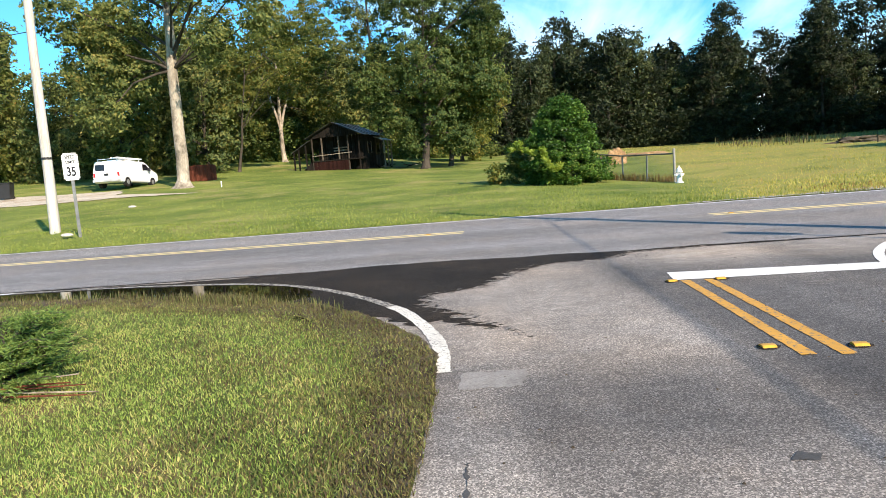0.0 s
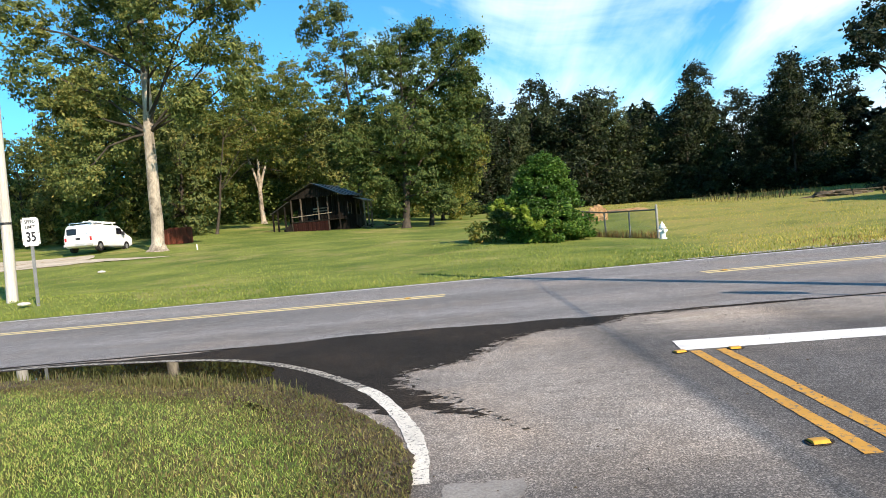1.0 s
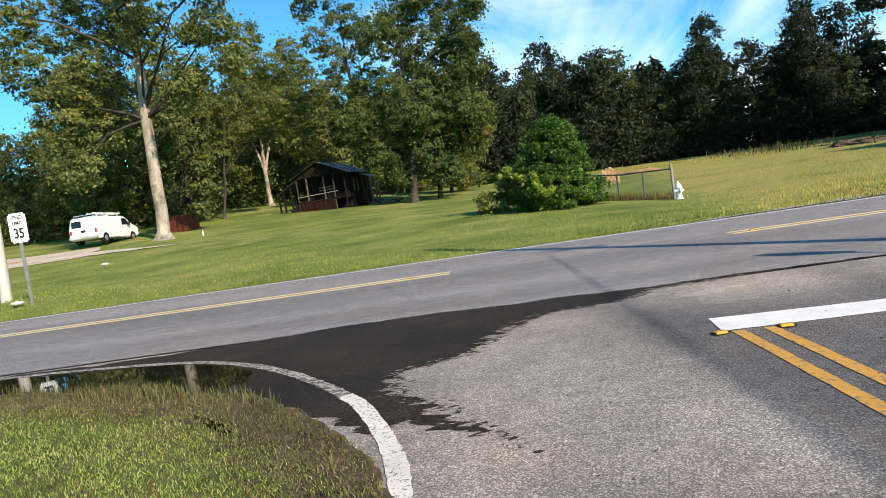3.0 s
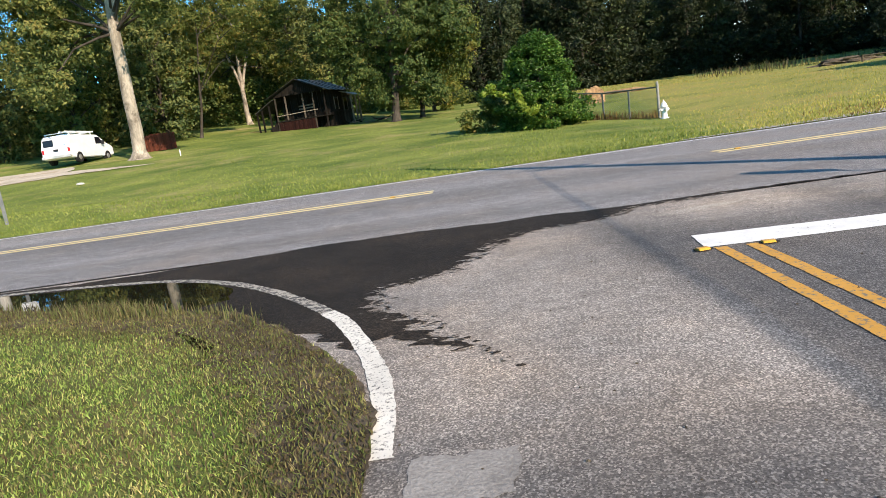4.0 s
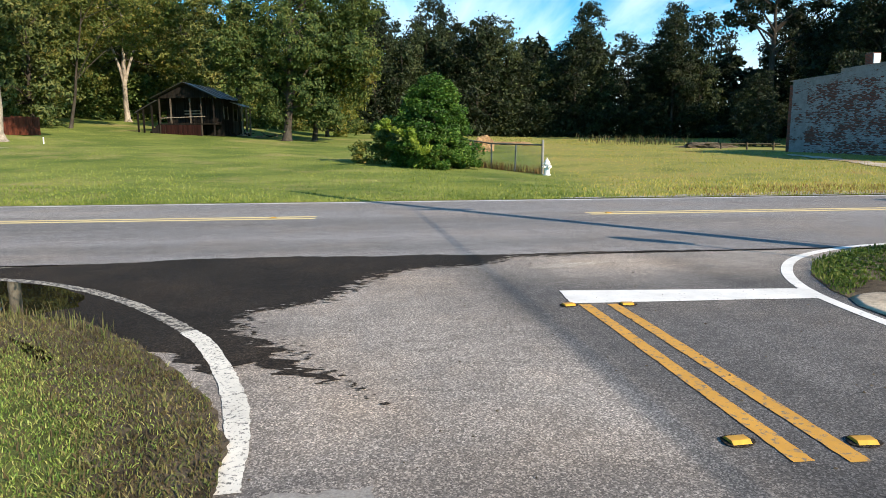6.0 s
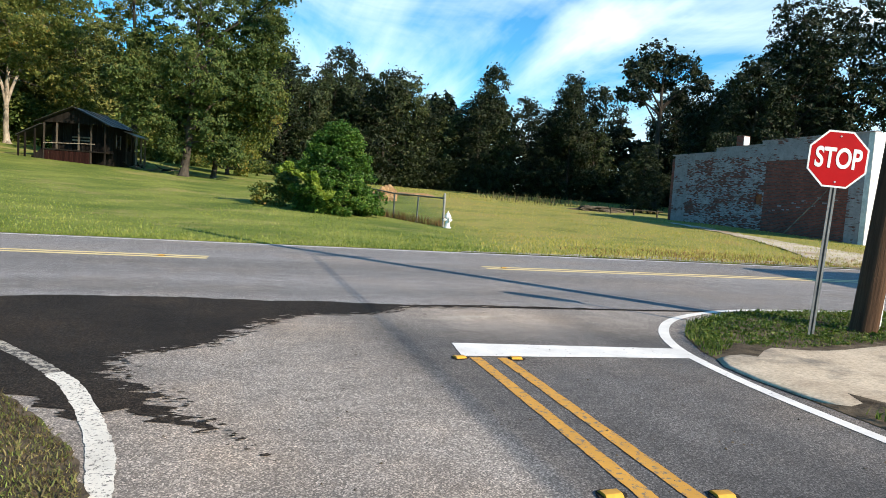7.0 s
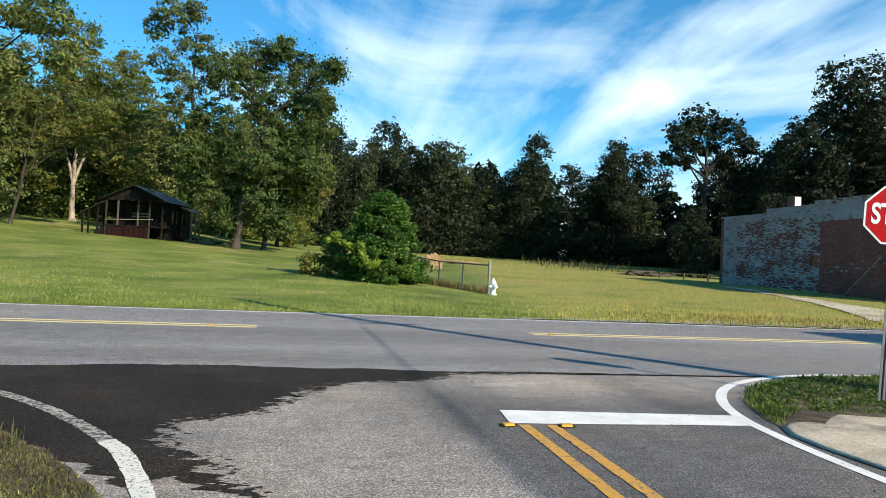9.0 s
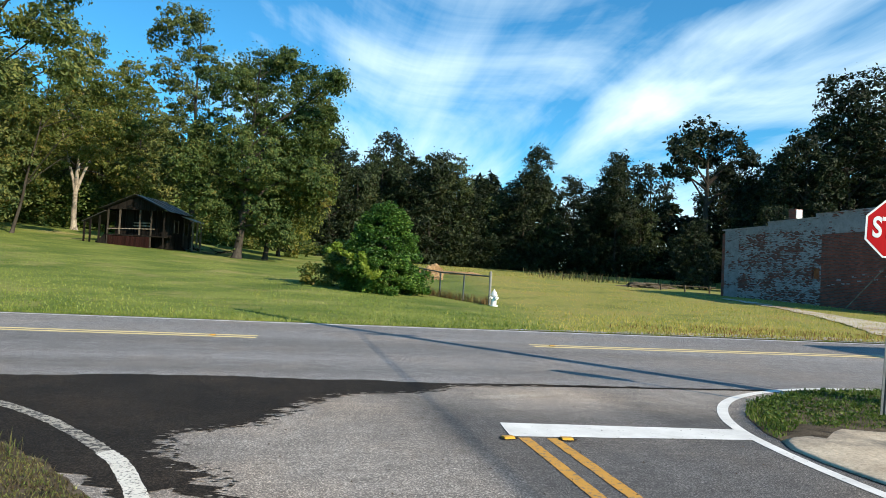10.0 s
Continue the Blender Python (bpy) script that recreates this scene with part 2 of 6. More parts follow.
M_FIELD = rough_mat("far_lawn", (0.088, 0.132, 0.026), (0.215, 0.248, 0.056), 0.3, 0.95, 0.9, 9.0, c3=(0.30, 0.265, 0.10))
def meadow_over(m):
    """Where the lawn gives way to unmown yellow meadow, with a wavering border."""
    n, l = m.node_tree.nodes, m.node_tree.links
    b = n["Principled BSDF"]
    co = n.new("ShaderNodeTexCoord").outputs["Object"]
    sp = n.new("ShaderNodeSeparateXYZ")
    l.new(co, sp.inputs[0])
    sk = n.new("ShaderNodeMath")
    sk.operation = "MULTIPLY_ADD"
    l.new(sp.outputs[1], sk.inputs[0])
    sk.inputs[1].default_value = -0.12
    l.new(sp.outputs[0], sk.inputs[2])
    wv = n.new("ShaderNodeMath")
    wv.operation = "MULTIPLY_ADD"
    l.new(noise_node(n, l, co, 0.5, 5.0, 0.6), wv.inputs[0])
    wv.inputs[1].default_value = 3.0
    l.new(sk.outputs[0], wv.inputs[2])
    mr = n.new("ShaderNodeMapRange")
    l.new(wv.outputs[0], mr.inputs[0])
    mr.inputs[1].default_value, mr.inputs[2].default_value = 6.2, 8.0
    gold = ramp_node(n, l, noise_node(n, l, co, 0.3, 7.0, 0.7), [(0.3, (0.115, 0.14, 0.035)), (0.5, (0.25, 0.245, 0.066)), (0.72, (0.31, 0.22, 0.085))])
    l.new(mix_node(n, l, mr.outputs[0], b.inputs["Base Color"].links[0].from_socket, gold), b.inputs["Base Color"])


meadow_over(M_FIELD)
M_SOIL = rough_mat("dark_verge_soil", (0.04, 0.03, 0.02), (0.16, 0.125, 0.085), 5.0, 0.95, 0.9, 45.0)
M_CONC = rough_mat("old_concrete", (0.42, 0.34, 0.25), (0.64, 0.54, 0.41), 1.8, 0.9, 0.3, 30.0, c3=(0.24, 0.21, 0.17))
M_GRAVEL = rough_mat("pale_gravel", (0.42, 0.36, 0.28), (0.62, 0.55, 0.45), 0.7, 0.95, 0.5, 12.0, c3=(0.30, 0.20, 0.12))
GREEN = [(0.15, (0.045, 0.075, 0.012)), (0.45, (0.095, 0.15, 0.022)), (0.7, (0.17, 0.21, 0.035)), (0.95, (0.30, 0.25, 0.09))]
M_BLADE = leaf_mat("grass_blades", [(0.1, (0.045, 0.085, 0.02)), (0.4, (0.175, 0.28, 0.058)), (0.68, (0.32, 0.40, 0.11)), (0.94, (0.48, 0.42, 0.18))], 0.25, 0.5, 1.6, 0.75)
M_BLADE_FAR = leaf_mat("far_grass_blades", [(0.1, (0.05, 0.085, 0.016)), (0.42, (0.155, 0.21, 0.042)), (0.70, (0.28, 0.305, 0.08)), (0.92, (0.37, 0.34, 0.12))], 0.25, 0.5, 0.3, 0.4)
M_DRYBLADE = leaf_mat("dry_grass", [(0.1, (0.035, 0.028, 0.016)), (0.38, (0.13, 0.098, 0.052)), (0.62, (0.105, 0.135, 0.036)), (0.95, (0.26, 0.22, 0.10))], 0.2, 0.6, 1.2, 0.8)
M_FIELDBLADE = leaf_mat("meadow_grass", [(0.1, (0.13, 0.17, 0.035)), (0.42, (0.29, 0.30, 0.075)), (0.72, (0.45, 0.39, 0.13)), (0.95, (0.40, 0.25, 0.11))], 0.3, 0.6, 0.5)
M_RUSTBLADE = leaf_mat("rusty_weeds", [(0.15, (0.10, 0.06, 0.03)), (0.5, (0.22, 0.12, 0.055)), (0.8, (0.20, 0.19, 0.06)), (0.98, (0.33, 0.24, 0.11))], 0.25, 0.6, 0.8)
M_LEAF = leaf_mat("pecan_leaves", [(0.15, (0.032, 0.056, 0.018)), (0.45, (0.09, 0.122, 0.038)), (0.78, (0.185, 0.2, 0.06)), (0.99, (0.25, 0.205, 0.065))], 0.24)
M_LEAF_GOLD = leaf_mat("turning_leaves", [(0.15, (0.045, 0.074, 0.018)), (0.45, (0.118, 0.15, 0.036)), (0.75, (0.215, 0.215, 0.052)), (0.99, (0.29, 0.185, 0.055))])
# Near-black leaves: the deep shade inside the wood is put into their colour.
M_LEAF_SHADED = leaf_mat("shaded_forest_leaves", [(0.15, (0.005, 0.010, 0.004)), (0.5, (0.014, 0.024, 0.0085)), (0.82, (0.034, 0.047, 0.016)), (0.99, (0.054, 0.052, 0.02))], 0.08)
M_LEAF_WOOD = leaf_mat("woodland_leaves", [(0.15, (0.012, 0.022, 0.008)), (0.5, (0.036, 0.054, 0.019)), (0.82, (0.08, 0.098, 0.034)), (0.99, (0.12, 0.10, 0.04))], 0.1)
M_LEAF_BUSH = leaf_mat("bush_leaves", [(0.15, (0.017, 0.045, 0.008)), (0.5, (0.048, 0.118, 0.017)), (0.8, (0.12, 0.22, 0.035)), (0.98, (0.3, 0.36, 0.07))], 0.2, 0.4)
M_LEAF_BROAD = leaf_mat("dense_green_leaves", [(0.15, (0.022, 0.046, 0.012)), (0.45, (0.066, 0.108, 0.027)), (0.78, (0.15, 0.185, 0.048)), (0.99, (0.27, 0.215, 0.06))], 0.2)
M_VINE = leaf_mat("lime_vine_leaves", [(0.2, (0.16, 0.24, 0.03)), (0.8, (0.38, 0.44, 0.08))], 0.35, 0.45)
M_JUNIPER = leaf_mat("juniper_needles", [(0.15, (0.05, 0.10, 0.025)), (0.5, (0.12, 0.20, 0.045)), (0.9, (0.24, 0.31, 0.08))], 0.2, 0.6)
M_BARK = rough_mat("grey_bark", (0.17, 0.145, 0.115), (0.50, 0.435, 0.35), 1.6, 0.95, 0.9, 12.0, stretch=(1, 1, 0.35), c3=(0.11, 0.09, 0.07))
M_BARK_DARK = rough_mat("dark_bark", (0.03, 0.025, 0.02), (0.085, 0.072, 0.058), 2.0, 0.95, 0.9, 12.0, stretch=(1, 1, 0.3))
M_POLE = rough_mat("bleached_pole_wood", (0.40, 0.37, 0.32), (0.60, 0.565, 0.51), 2.0, 0.9, 0.5, 18.0, stretch=(2, 2, 0.15))
M_POLE_DARK = rough_mat("creosoted_pole_wood", (0.05, 0.028, 0.017), (0.125, 0.07, 0.04), 3.0, 0.85, 0.6, 20.0, stretch=(3, 3, 0.12))
M_PLANK = rough_mat("black_weathered_boards", (0.007, 0.006, 0.005), (0.022, 0.018, 0.015), 2.0, 0.9, 0.6, 14.0, stretch=(3, 3, 0.3), vary=0.6)
M_PLANK_PALE = rough_mat("pale_bare_boards", (0.13, 0.10, 0.075), (0.36, 0.30, 0.23), 2.0, 0.9, 0.5, 14.0, stretch=(3, 3, 0.3), vary=0.7)
M_PLANK_GREY = rough_mat("weathered_grey_boards", (0.035, 0.028, 0.022), (0.12, 0.10, 0.078), 2.0, 0.9, 0.5, 14.0, stretch=(3, 3, 0.3), vary=0.8)
M_REDWOOD = rough_mat("red_brown_boards", (0.075, 0.022, 0.014), (0.17, 0.05, 0.028), 1.5, 0.9, 0.5, 12.0, stretch=(3, 3, 0.3), vary=0.6)
M_PLANK.node_tree.nodes["Principled BSDF"].inputs["Specular IOR Level"].default_value = 0.1
M_SKIRT = rough_mat("dark_red_boards", (0.013, 0.006, 0.005), (0.038, 0.013, 0.010), 1.5, 0.9, 0.5, 12.0, stretch=(3, 3, 0.3), vary=0.6)
M_SKIRT.node_tree.nodes["Principled BSDF"].inputs["Specular IOR Level"].default_value = 0.1
M_TIN = rough_mat("rusty_tin", (0.30, 0.30, 0.30), (0.55, 0.55, 0.54), 1.2, 0.45, 0.2, 10.0, metal=0.6, c3=(0.22, 0.10, 0.05))
M_STEEL = rough_mat("galvanised_steel", (0.40, 0.41, 0.40), (0.60, 0.61, 0.60), 3.0, 0.5, 0.15, 30.0, metal=0.3)
M_POST = rough_mat("dull_green_steel", (0.07, 0.075, 0.06), (0.15, 0.155, 0.125), 4.0, 0.7, 0.2, 30.0)
M_FENCEPOST = rough_mat("weathered_grey_post", (0.16, 0.155, 0.14), (0.34, 0.33, 0.30), 4.0, 0.8, 0.3, 25.0)
M_RED = plain_mat("stop_red", (0.44, 0.004, 0.007), 0.55, 0.0, 0.12)
M_RED.node_tree.nodes["Principled BSDF"].inputs["Specular IOR Level"].default_value = 0.12
M_SIGNWHITE = plain_mat("sign_white", (0.80, 0.80, 0.78), 0.4, 0.0, 0.1)
M_BLACK = plain_mat("black_letters", (0.015, 0.015, 0.016), 0.5)
M_VAN = plain_mat("white_van_paint", (0.80, 0.80, 0.80), 0.3, 0.0, 0.08, 0.5)
M_GLASSDARK = plain_mat("dark_window", (0.012, 0.012, 0.02), 0.08, 0.0, 0.2)
M_RUBBER = rough_mat("tyre_rubber", (0.014, 0.014, 0.014), (0.03, 0.03, 0.03), 6.0, 0.85, 0.2)
M_RIM = plain_mat("wheel_rim", (0.45, 0.45, 0.46), 0.35, 0.7)
M_LAMPRED = plain_mat("tail_lamp_red", (0.45, 0.02, 0.02), 0.2)
M_HYDRANT = plain_mat("white_hydrant_paint", (0.78, 0.78, 0.76), 0.5, 0.0, 0.2)
M_BIN = plain_mat("black_bin_plastic", (0.018, 0.018, 0.02), 0.5, 0.0, 0.3)
M_STRAW = rough_mat("dry_brush", (0.20, 0.12, 0.06), (0.42, 0.27, 0.14), 2.0, 0.95, 0.9, 9.0)
M_STONE = rough_mat("pale_stone", (0.40, 0.38, 0.34), (0.60, 0.57, 0.52), 5.0, 0.9, 0.5, 20.0)
M_ROOFDARK = rough_mat("dark_roof_felt", (0.03, 0.03, 0.03), (0.07, 0.065, 0.06), 1.0, 0.9, 0.4, 8.0)


def brick_mat(name, paint, bare):
    """Old brick wall with white paint peeling off it; bare: how much brick shows."""
    m, n, l, b = blank(name)
    co = n.new("ShaderNodeTexCoord").outputs["Object"]
    sp = n.new("ShaderNodeSeparateXYZ")
    l.new(co, sp.inputs[0])
    su = n.new("ShaderNodeMath")
    l.new(sp.outputs[0], su.inputs[0])
    l.new(sp.outputs[1], su.inputs[1])
    cb = n.new("ShaderNodeCombineXYZ")
    l.new(su.outputs[0], cb.inputs[0])
    l.new(sp.outputs[2], cb.inputs[1])
    br = n.new("ShaderNodeTexBrick")
    br.inputs["Scale"].default_value = 1.0
    br.inputs["Brick Width"].default_value, br.inputs["Row Height"].default_value, br.inputs["Mortar Size"].default_value = 0.22, 0.075, 0.012
    br.inputs["Color1"].default_value, br.inputs["Color2"].default_value = (0.17, 0.036, 0.022, 1), (0.36, 0.08, 0.046, 1)
    br.inputs["Mortar"].default_value = (0.12, 0.095, 0.08, 1)
    l.new(cb.outputs[0], br.inputs["Vector"])
    brick = mix_node(n, l, 0.6, br.outputs["Color"], ramp_node(n, l, noise_node(n, l, co, 1.1, 6.0, 0.7), [(0.3, (0.5,) * 3), (0.7, (1.25,) * 3)]), "MULTIPLY")
    peel = noise_node(n, l, cb.outputs[0], 0.9, 9.0, 0.62, (0.8, 1.7, 1))
    rows = noise_node(n, l, cb.outputs[0], 3.0, 4.0, 0.6, (0.9, 4.4, 1))
    each = n.new("ShaderNodeTexBrick")
    for key in ("Scale", "Brick Width", "Row Height", "Mortar Size"):
        each.inputs[key].default_value = br.inputs[key].default_value
    each.inputs["Color1"].default_value, each.inputs["Color2"].default_value, each.inputs["Mortar"].default_value = (0, 0, 0, 1), (1, 1, 1, 1), (0.25, 0.25, 0.25, 1)
    l.new(cb.outputs[0], each.inputs["Vector"])
    s2 = n.new("ShaderNodeMath")
    s2.operation = "MULTIPLY_ADD"
    l.new(rows, s2.inputs[0])
    s2.inputs[1].default_value = 0.7
    l.new(peel, s2.inputs[2])
    s3 = n.new("ShaderNodeMath")
    s3.operation = "MULTIPLY_ADD"
    l.new(each.outputs["Color"], s3.inputs[0])
    s3.inputs[1].default_value = 0.3
    l.new(s2.outputs[0], s3.inputs[2])
    left = ramp_node(n, l, s3.outputs[0], [(bare - 0.04, 0.0), (bare + 0.04, 1.0)])
    coat = ramp_node(n, l, noise_node(n, l, co, 2.2, 7.0, 0.7), [(0.3, tuple(v * 0.6 for v in paint)), (0.62, paint)])
    l.new(mix_node(n, l, left, brick, coat), b.inputs["Base Color"])
    b.inputs["Roughness"].default_value = 0.9
    bump_node(n, l, b, br.outputs["Fac"], -0.8, 0.02)
    return m


# Side paints are darker than the front's: the wall's shade is in the colour.
M_BRICK_PAINT_SHADED = brick_mat("shaded_peeling_white_brick", (0.42, 0.36, 0.365), 1.02)
M_BRICK_BAND_SHADED = brick_mat("shaded_whitewashed_brick_band", (0.36, 0.315, 0.32), 0.84)
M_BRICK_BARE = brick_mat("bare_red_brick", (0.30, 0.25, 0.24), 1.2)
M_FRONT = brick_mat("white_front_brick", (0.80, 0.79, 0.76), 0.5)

wm, wnn, wll, wb = blank("puddle_water")
wb.inputs["Base Color"].default_value = (0.012, 0.010, 0.007, 1)
wb.inputs["Roughness"].default_value, wb.inputs["IOR"].default_value = 0.015, 1.38
bump_node(wnn, wll, wb, noise_node(wnn, wll, wnn.new("ShaderNodeTexCoord").outputs["Object"], 6.0, 2.0), 0.02, 0.01)
M_WATER = wm


# ---- building helpers ----
def mesh_of(name, verts, faces, smooth=False):
    me = bpy.data.meshes.new(name)
    me.from_pydata(np.asarray(verts).tolist(), [], np.asarray(faces).tolist() if not isinstance(faces, list) else faces)
    if smooth:
        me.polygons.foreach_set("use_smooth", np.ones(len(me.polygons), dtype=bool))
    me.update()
    return me


def part(name, bm, material, parent=None, label="", smooth=False):
    """One mesh object from a bmesh (or a mesh), under a thing or a part."""
    if isinstance(bm, bpy.types.Mesh):
        me = bm
    else:
        bmesh.ops.recalc_face_normals(bm, faces=bm.faces)
        me = bpy.data.meshes.new(name)
        bm.to_mesh(me)
        bm.free()
        if smooth:
            for p in me.polygons:
                p.use_smooth = True
    if material:
        me.materials.clear()
        me.materials.append(material)
    ob = new(name, me)
    if parent:
        ob.parent = parent
    if label:
        tagged(ob, label)
    return ob


def thing(name, m, label, category, group="", kind=""):
    ob = new(name)
    ob.empty_display_size = 0.2
    ob.matrix_world = m
    return tagged(ob, label, category, group, kind)


def box(bm, lo, hi, bevel=0.0):
    r = bmesh.ops.create_cube(bm, size=1.0)
    c, s = (Vector(lo) + Vector(hi)) / 2, Vector(hi) - Vector(lo)
    bmesh.ops.transform(bm, matrix=Matrix.Translation(c) @ Matrix.Diagonal((*s, 1)), verts=r["verts"])
    if bevel:
        es = list({e for v in r["verts"] for e in v.link_edges})
        bmesh.ops.bevel(bm, geom=es, offset=bevel, segments=2, affect="EDGES", profile=0.5)
    return bm


def bar(bm, a, b, w, h):
    """A square beam from a to b."""
    a, b = Vector(a), Vector(b)
    r = bmesh.ops.create_cube(bm, size=1.0)
    q = (b - a).to_track_quat("Z", "Y").to_matrix().to_4x4()
    bmesh.ops.transform(bm, matrix=Matrix.Translation((a + b) / 2) @ q @ Matrix.Diagonal((w, h, (b - a).length, 1)), verts=r["verts"])
    return bm


def rod(bm, a, b, r0, r1=None, n=10):
    a, b = Vector(a), Vector(b)
    r = bmesh.ops.create_cone(bm, cap_ends=True, segments=n, radius1=r0, radius2=r0 if r1 is None else r1, depth=(b - a).length)
    q = (b - a).to_track_quat("Z", "Y").to_matrix().to_4x4()
    bmesh.ops.transform(bm, matrix=Matrix.Translation((a + b) / 2) @ q, verts=r["verts"])
    return bm


def prism(bm, outline, depth, axis="y", at=0.0):
    """An outline in two axes, pulled along the third from at by depth."""
    def put(p, d):
        return (p[0], d, p[1]) if axis == "y" else ((d, p[0], p[1]) if axis == "x" else (p[0], p[1], d))
    lo = [bm.verts.new(put(p, at)) for p in outline]
    hi = [bm.verts.new(put(p, at + depth)) for p in outline]
    bm.faces.new(lo), bm.faces.new(hi[::-1])
    for k in range(len(lo)):
        j = (k + 1) % len(lo)
        bm.faces.new((lo[k], hi[k], hi[j], lo[j]))
    return bm


def terrain(x, y):
    """Height of the ground beyond the main road."""
    x, y = np.asarray(x, float), np.asarray(y, float)
    r = np.clip(y - 15.4, 0, 110)
    u = np.clip(x, -60, 60) / 30
    z = r * (0.0271 - 0.0148 * u + 0.0069 * r / 50 + 0.0069 * u * u)
    z = z - 0.34 * np.exp(-((x - 9) ** 2 / 25 + (y - 27.5) ** 2 / 60)) * np.clip(r / 6, 0, 1)
    z = z + 0.30 * np.exp(-((x - 27) ** 2 / 60 + (y - 34) ** 2 / 160))
    z = z + 0.3 * np.exp(-((x + 12.6) ** 2 / 30 + (y - 17.4) ** 2 / 5)) * np.clip(r / 1.3, 0, 1)
    z = z + 0.0112 * r * np.clip((-x - 2) / 20, 0, 1.2)
    return z + 0.03 * np.sin(x * 0.7 + y * 0.3) * np.clip(r / 5, 0, 1)


def gz(x, y):
    return float(terrain(x, y))


def sheet(name, outline, z, material, label, kind="structure", ragged=0.0, seed=1, step=0.12, fringe=0.0):
    """A flat polygon lying at z, its outline refined and made uneven where ragged; fringe: short fingers along x."""
    pts = [Vector((*p, 0)) for p in outline]
    if ragged:
        rng, fine = random.Random(seed), []
        for k, p in enumerate(pts):
            q = pts[(k + 1) % len(pts)]
            m = min(400, max(1, int((q - p).length / step)))
            side = Vector((-(q - p).y, (q - p).x, 0)).normalized()
            for j in range(m):
                f = p.lerp(q, j / m)
                w = noise.noise(f * 2.3 + Vector((seed, 0, 0))) + 0.7 * noise.noise(f * 7.0 + Vector((seed, 5, 0))) + 0.4 * rng.uniform(-1, 1)
                if fringe:
                    q3 = Vector((f.x, f.y, seed))
                    f = f + 0.075 * Vector((noise.noise(q3 * 1.7), noise.noise(q3 * 1.9 + Vector((9, 0, 0))), 0)) + 0.025 * Vector((noise.noise(q3 * 6), noise.noise(q3 * 7 + Vector((9, 0, 0))), 0))
                    if f.y > 7.1:
                        f.y += 0.05 * noise.noise(Vector((f.x * 3.0, 2.2, seed))) + 0.03 * noise.noise(Vector((f.x * 13, 4.2, seed)))
                    fade = min(1.0, max(0.0, (7.05 - f.y) / 0.4))
                    f.x -= fringe * fade * (max(0, noise.noise(Vector((f.y * 15, 0.3, seed)))) * 1.6 + 0.4 * noise.noise(Vector((f.y * 45, 0.7, seed))))
                else:
                    f = f + side * ragged * w
                fine.append(f)
        pts = fine
    bm = bmesh.new()
    bm.faces.new([bm.verts.new((p.x, p.y, z)) for p in pts])
    bmesh.ops.triangulate(bm, faces=bm.faces)
    for f in bm.faces:
        if f.normal.z < 0:
            f.normal_flip()
    me = bpy.data.meshes.new(name)
    bm.to_mesh(me)
    bm.free()
    me.materials.append(material)
    return tagged(new(name, me), label, name.replace("_", " "), kind=kind)


def ribbon(name, path, width, z, material, label, ragged=0.0, seed=1):
    """A painted line along a path, smoothed."""
    pts = [Vector((*p, 0)) for p in path]
    for _ in range(4):
        pts = [pts[0]] + [q for a, b in zip(pts, pts[1:]) for q in (a.lerp(b, 0.25), a.lerp(b, 0.75))] + [pts[-1]]
    rng = random.Random(seed)
    verts, faces = [], []
    for k, p in enumerate(pts):
        d = (pts[min(k + 1, len(pts) - 1)] - pts[max(k - 1, 0)]).normalized()
        s = Vector((-d.y, d.x, 0))
        for g in (-0.5, 0.5):
            q = p + s * (g * width + ragged * rng.uniform(-1, 1))
            verts.append((q.x, q.y, z))
    for k in range(len(pts) - 1):
        faces.append((2 * k, 2 * k + 2, 2 * k + 3, 2 * k + 1))
    me = mesh_of(name, verts, faces)
    me.materials.append(material)
    return tagged(new(name, me), label, "road marking", kind="structure")


def letters(text, size, material, parent, m, name="lettering", depth=0.002, squeeze=1.0):
    cu = bpy.data.curves.new(name, "FONT")
    cu.body, cu.size, cu.align_x, cu.align_y, cu.extrude = text, size, "CENTER", "CENTER", depth
    cu.offset = size * 0.026
    tmp = bpy.data.objects.new(name, cu)
    scene.collection.objects.link(tmp)
    me = bpy.data.meshes.new_from_object(tmp.evaluated_get(bpy.context.evaluated_depsgraph_get()))
    bpy.data.objects.remove(tmp)
    me.transform(Matrix.Diagonal((squeeze, 1, 1, 1)))
    me.materials.clear()
    ob = part(name, me, material, parent)
    ob.matrix_local = m
    return ob


# ---- ground, roads, markings ----
def build_ground():
    xs = np.concatenate([[-2500, -900, -400, -220], np.arange(-140, 141, 3.0), [220, 400, 900, 2500]])
    ys = np.concatenate([[-2500, -600, -150, -60, -20, 0, 7.0, 14.6, 15.38], np.arange(16, 60, 1.5), np.arange(60, 130, 4.0), [160, 260, 500, 1200, 3000]])
    gx, gy = np.meshgrid(xs, ys)
    z = terrain(gx, gy)
    z = np.where(gy < 15.0, -0.06, np.where(gy < 15.5, -0.012, z))
    verts = np.stack([gx, gy, z], -1).reshape(-1, 3)
    w = len(xs)
    k = (np.arange(len(ys) - 1)[:, None] * w + np.arange(w - 1)).ravel()
    me = mesh_of("ground", verts, np.stack([k, k + 1, k + w + 1, k + w], 1), True)
    me.materials.append(M_FIELD)
    tagged(new("ground", me), "gently rising mown grass lawn and meadow beyond the road", "ground", kind="structure")


